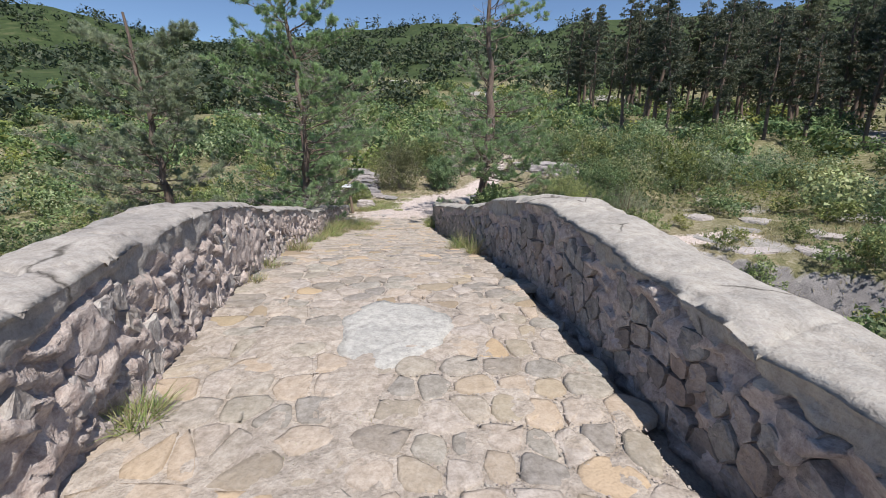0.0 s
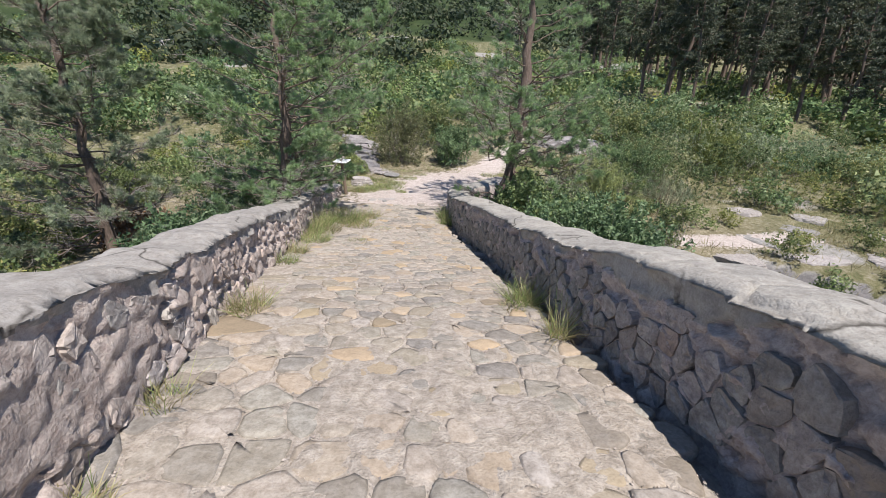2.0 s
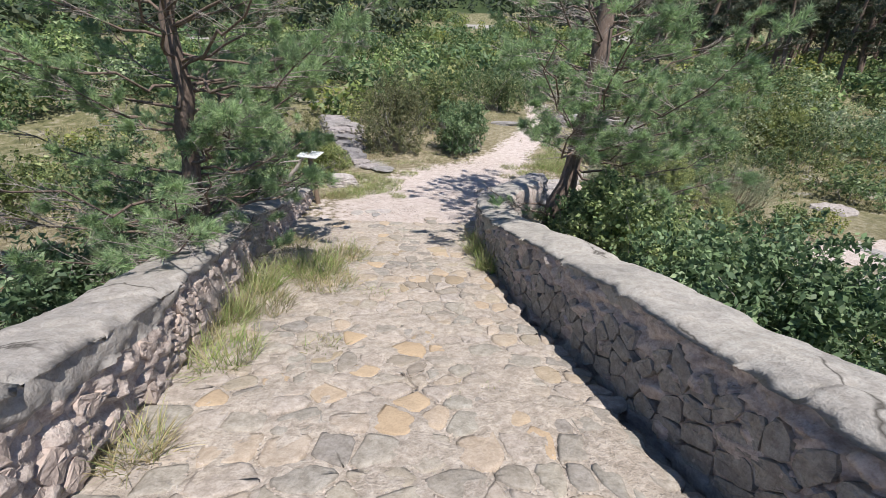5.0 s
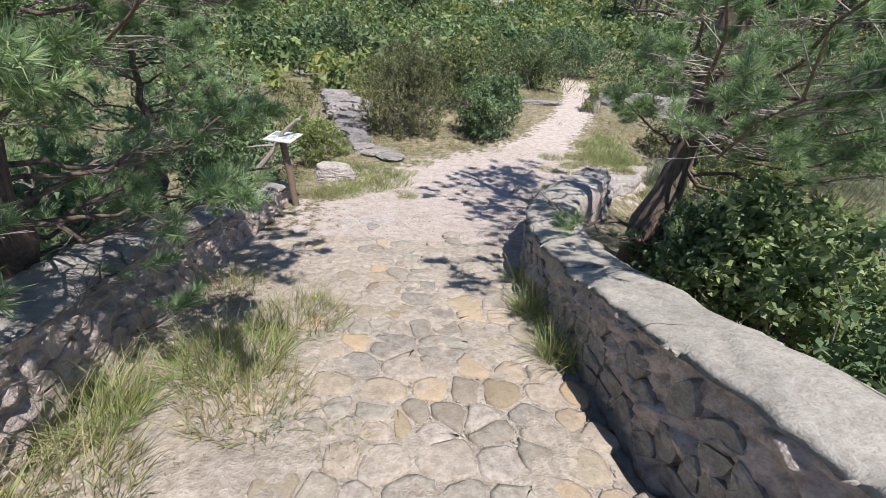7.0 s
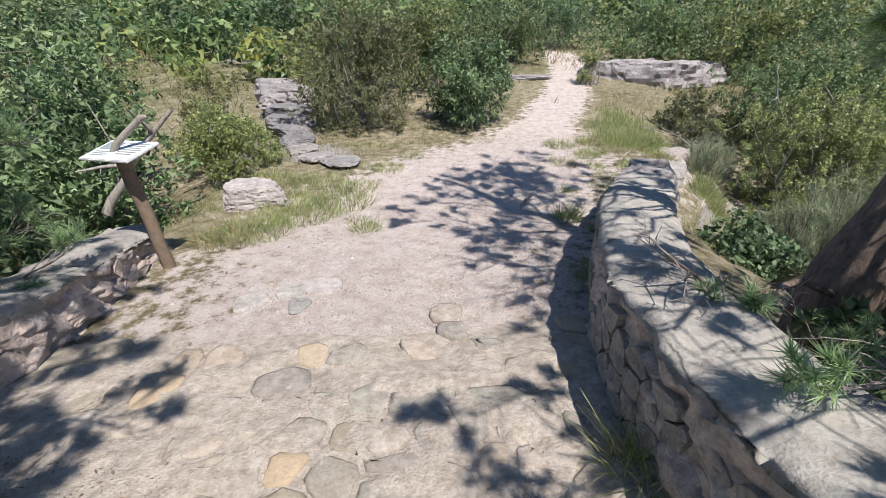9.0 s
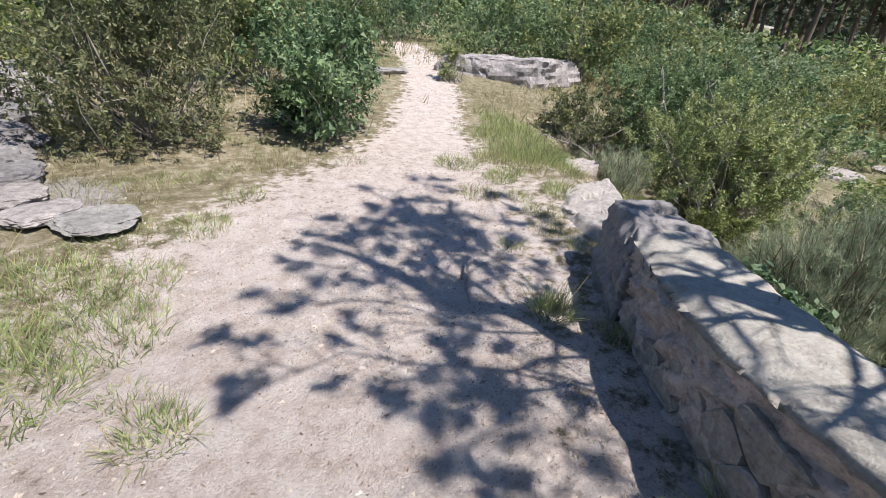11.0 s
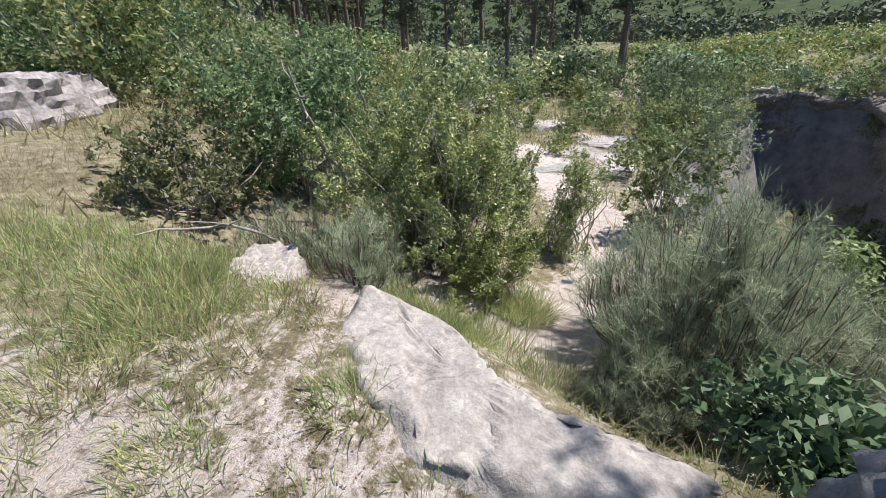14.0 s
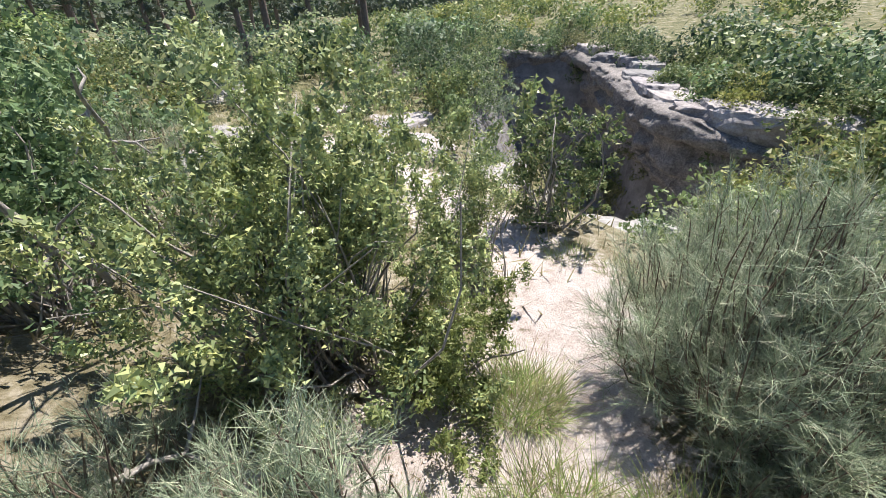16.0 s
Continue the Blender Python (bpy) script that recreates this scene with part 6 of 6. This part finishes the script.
def off_trail(x, y):
    d = np.minimum(near_line(x, y, TRAIL_MAIN) - np.interp(y, [13, 16, 19, 20.5, 22, 28], [2.1, 2.6, 2.3, 1.5, 0.65, 0.6]), near_line(x, y, TRAIL_SIDE) - 0.5)
    return smooth01(-0.15, 0.5, d + fbm(x / 0.6, y / 0.6, 71, 3) * 0.7)


meadow("dry_grass", 60000, (-6, 9, 16.5, 29), 0.2, M_STRAW, "short dry grass on the path verges", 601, lambda x, y: off_trail(x, y) * np.clip(fbm(x / 1.4, y / 1.4, 73, 3) * 2 + 0.75, 0.08, 1))
meadow("verge_grass", 52000, (0.8, 6, 19.0, 25.5), 0.22, M_GRASS, "tall green and yellow grass beside the path", 602, lambda x, y: off_trail(x, y) * smooth01(1.9, 0.6, np.hypot((x - 2.8) / 1.05, (y - 21.3) / 1.5)))
meadow("sprouting_grass", 40000, (-5, 4, 16.8, 22), 0.11, M_GRASS, "short green grass in patches beside the path", 604, lambda x, y: off_trail(x, y) * smooth01(0.05, 0.3, fbm(x / 0.9, y / 0.9, 75, 2)))
meadow("hill_grass", 60000, (-16, 22, 8, 34), 0.4, M_STRAW, "dry grass between the shrubs", 603, lambda x, y: smooth01(5, 8, np.hypot(x, y - 17)) * np.clip(fbm(x / 2.5, y / 2.5, 74, 3) * 2 + 0.5, 0, 1))

# ---- loose stones ----
def chips(name, x, y, z, size, label, seed):
    """Small angular stones, each a low broken pyramid."""
    r = np.random.default_rng(seed)
    base_v = np.array([(1, 0.1, -0.2), (0.1, 1, -0.2), (-1, -0.1, -0.2), (0, -1, -0.2), (0.05, 0.05, 1)], float)
    base_f = np.array([(0, 1, 4), (1, 2, 4), (2, 3, 4), (3, 0, 4)])
    spin = r.uniform(0, 6.283, len(x))
    shape = base_v[None] * r.uniform(0.55, 1.35, (len(x), 5, 1)) * np.array([1, 0.75, 0.55])
    turned = np.stack([shape[..., 0] * np.cos(spin)[:, None] - shape[..., 1] * np.sin(spin)[:, None], shape[..., 0] * np.sin(spin)[:, None] + shape[..., 1] * np.cos(spin)[:, None], shape[..., 2]], -1)
    v = turned * size[:, None, None] + np.stack([x, y, z + size * 0.1], -1)[:, None]
    f = base_f[None] + np.arange(len(x))[:, None, None] * 5
    tagged(piece(name, mesh_np(name, v.reshape(-1, 3), f.reshape(-1, 3)), M_PEBBLE), label, "pebbles", kind="stuff")


r = np.random.default_rng(650)
count = 52000
x, y = np.concatenate([r.uniform(-5, 7, 16000), r.uniform(-2.6, 4.0, 36000)]), np.concatenate([r.uniform(14.3, 26, 16000), r.uniform(14.6, 21.2, 36000)])
ok = (r.uniform(0, 1, count) > off_trail(x, y) * 0.75) & (x > left_in(y)) & ((y > 17.5) | (x < right_in(y))) & (fbm(x / 0.8, y / 0.8, 77, 3) > r.uniform(-0.5, 0.35, count))
x, y = x[ok], y[ok]
chips("pebbles", x, y, ground(x, y), 0.004 + 0.007 * r.uniform(0, 1, len(x)) ** 2 + 0.02 * r.uniform(0, 1, len(x)) ** 9, "loose pale pebbles on the dirt path", 651)
chips("joint_gravel", GRAVEL[:, 0], GRAVEL[:, 1], deck_z(GRAVEL[:, 1]), 0.004 + 0.009 * r.uniform(0, 1, len(GRAVEL)) ** 3, "fine pale gravel in the paving joints", 652)

# ---- leaf litter ----
def litter(name, count, spots_, label, seed):
    """Small curled brown scraps lying on the ground or the deck."""
    r = np.random.default_rng(seed)
    k = r.integers(0, len(spots_), count)
    S = np.array(spots_)[k]
    x, y = S[:, 0] + r.normal(size=count) * S[:, 2], S[:, 1] + r.normal(size=count) * S[:, 3]
    on_deck = (y < 14.2) & (x > left_in(y)) & (x < right_in(y))
    z = np.where(on_deck, deck_z(y) + 0.012, ground(x, y) + 0.008)
    ok = (y > 14.2) | on_deck
    c = np.stack([x, y, z], -1)[ok]
    m = len(c)
    al = unit(r.normal(size=(m, 3)) * np.array([1, 1, 0.25]))
    sd = unit(np.cross(al, np.array([0, 0, 1.0]) + r.normal(size=(m, 3)) * 0.3))
    L, w = r.uniform(0.004, 0.02, (m, 1)) * r.uniform(0.4, 1, (m, 1)), r.uniform(0.0015, 0.005, (m, 1))
    v = np.stack([c - al * L, c - sd * w, c + al * L + np.array([0, 0, 0.006]), c + sd * w], 1).reshape(-1, 3)
    tagged(piece(name, mesh_np(name, v, np.arange(4 * m).reshape(-1, 4)), M_LITTER), label, "litter", kind="stuff")


litter("leaf_litter", 15000, ((-2.9, 12.6, 0.35, 1.0), (-3.0, 13.8, 0.3, 0.8), (0.2, 16.4, 0.5, 1.2), (-1.0, 17.5, 1.3, 1.5), (4.0, 20.4, 0.5, 0.5), (3.4, 19.9, 0.4, 0.4), (2.2, 19.6, 0.8, 0.8), (-1.2, 20.9, 1.2, 0.6), (4.6, 19.6, 0.4, 0.5), (1.2, 18.9, 0.8, 0.6)), "brown twigs and dry leaf litter on the ground", 681)

# ---- information sign ----
def sign_at(x, y):
    """A leaning post with a slanted printed panel."""
    z = floor_at(x, y)
    s = thing("information_sign", (x, y, z), "leaning wooden post with a slanted pale information panel", "sign")
    lean = np.array([-0.12, 0.02, 0.99])
    t = np.linspace(0, 1, 7)[:, None]
    piece("post", mesh_np("post", *tube(np.array([0, 0, -0.15]) * (1 - t) + lean * t + np.random.default_rng(5).normal(size=(7, 3)) * 0.004, np.full(7, 0.052), 10), True), M_POST, s)

    def plate(name, w, h, d, up, mat_, parent, off=(0, 0), label=""):
        bm = bmesh.new()
        bmesh.ops.create_cube(bm, size=1)
        bmesh.ops.scale(bm, vec=(w, h, d), verts=bm.verts)
        bmesh.ops.bevel(bm, geom=list(bm.edges), offset=min(d * 0.3, 0.006), segments=2, affect="EDGES")
        m = Matrix.Translation((lean[0], lean[1], lean[2] + 0.05)) @ Matrix.Rotation(radians(-18), 4, "Z") @ Matrix.Rotation(radians(13), 4, "X") @ Matrix.Translation((off[0], off[1], up))
        bmesh.ops.transform(bm, matrix=m, verts=bm.verts)
        me = bpy.data.meshes.new(name)
        bm.to_mesh(me)
        bm.free()
        return piece(name, me, mat_, parent, label)

    board = np.array([(-0.2, 0.0, 0.98), (-0.12, 0.01, 1.1), (-0.02, 0.03, 1.19), (0.1, 0.05, 1.29), (0.15, 0.05, 1.3)])
    piece("broken_arm", mesh_np("broken_arm", *tube(board, [0.02, 0.03, 0.026, 0.03, 0.014], 6)), M_TWIG, s, "bleached broken wooden arm")
    plate("bracket", 0.16, 0.14, 0.03, -0.03, M_POST, s)
    panel = plate("panel", 0.46, 0.34, 0.022, 0.0, M_PANEL, s, label="pale faded printed panel")
    plate("picture", 0.15, 0.12, 0.004, 0.013, M_INK, panel, (-0.12, 0.06))
    for k in range(6):
        plate("text_bar", 0.2 - 0.03 * (k % 3), 0.013, 0.003, 0.0125, M_INK, panel, (0.1, 0.11 - 0.035 * k))
    for k in range(3):
        plate("text_bar", 0.13, 0.011, 0.003, 0.0125, M_INK, panel, (-0.12, -0.04 - 0.03 * k))
    return s


sign_at(-3.42, 16.3)


# ---- dead branches ----
def dead_branch(points, radius, label, seed, forks=5):
    """A bare bleached branch with a few forks."""
    r = np.random.default_rng(seed)
    p = np.array(points, float)
    b = thing("dead_branch", tuple(p[0]), label, "branch", "dead branches")
    q = np.linspace(0, 1, 9)
    main = np.stack([np.interp(q, np.linspace(0, 1, len(p)), p[:, c]) for c in range(3)], -1) - p[0] + r.normal(size=(9, 3)) * 0.015
    piece("stem", mesh_np("stem", *tube(main, np.linspace(radius, radius * 0.35, 9), 7), True), M_TWIG, b)
    for _ in range(forks):
        i = r.integers(2, 8)
        d = unit(main[i] - main[i - 1] + r.normal(size=3) * 0.7)
        L = r.uniform(0.15, 0.45)
        piece("fork", mesh_np("fork", *tube([main[i], main[i] + d * L * 0.5 + r.normal(size=3) * 0.02, main[i] + d * L], [radius * 0.5, radius * 0.35, radius * 0.15], 5), True), M_TWIG, b)


dead_branch(((-4.3, 17.0, 0.2), (-3.95, 17.1, 0.7), (-3.5, 17.2, 1.2)), 0.05, "pale bare branch leaning behind the sign", 701, 3)
dead_branch(((4.5, 20.5, -0.35), (4.1, 20.9, 0.05), (3.5, 21.3, 0.22)), 0.02, "grey dead branch lying over dry grass", 702)
dead_branch(((4.5, 19.9, -0.75), (4.75, 20.15, -0.5), (4.6, 20.6, -0.3)), 0.024, "bleached dead branch at the bush foot", 703, 7)
dead_branch(((6.3, 20.6, -0.2), (5.9, 20.8, 0.6), (5.7, 20.9, 1.3)), 0.03, "bleached dead stem in the dark bush", 704, 8)
dead_branch(((6.9, 20.3, -0.2), (6.5, 20.3, 0.7), (6.0, 20.2, 1.2)), 0.026, "bleached dead stem in the dark bush", 705, 8)

dead_branch(((0.37, 18.05, -0.06), (0.2, 17.78, -0.05), (0.06, 17.5, -0.07)), 0.022, "dry grey root lying across the dirt path", 706, 2)

# ---- painted arrow on the boulder ----
from mathutils.bvhtree import BVHTree

host = bpy.data.objects["boulder"]
hm = Matrix.Translation(host.location) @ Euler(host.rotation_euler).to_matrix().to_4x4()
tree = BVHTree.FromPolygons([hm @ v.co for v in host.data.vertices], [tuple(q.vertices) for q in host.data.polygons])
out_way = Vector((0.42, -0.88, 0.22)).normalized()
right_way = Vector((0.9, 0.43, 0)).normalized()
up_way = right_way.cross(out_way) * -1
strokes = (((-0.11, -0.02), (0.09, 0.03), 0.022), ((0.1, 0.035), (0.0, 0.085), 0.02), ((0.1, 0.03), (0.03, -0.055), 0.02))
av, af = [], []
for (ax, ay), (bx, by), w in strokes:
    L = math.hypot(bx - ax, by - ay)
    sx, sy = -(by - ay) / L * w, (bx - ax) / L * w
    start = len(av)
    for k in range(7):
        t = k / 6
        for side in (-1, 1):
            px, py = ax + (bx - ax) * t + sx * side, ay + (by - ay) * t + sy * side
            origin = Vector(host.location) + right_way * (px + 0.05) + up_way * (py + 0.04) + out_way * 2
            hit = tree.ray_cast(origin, -out_way)[0]
            av.append((hit if hit else origin - out_way * 1.7) + out_way * 0.005)
    af += [(start + 2 * k, start + 2 * k + 1, start + 2 * k + 3, start + 2 * k + 2) for k in range(6)]
arrow = piece("arrow_mark", poly_mesh("arrow_mark", [hm.inverted() @ v for v in av], af), M_YELLOWPAINT, host, "yellow painted arrow")
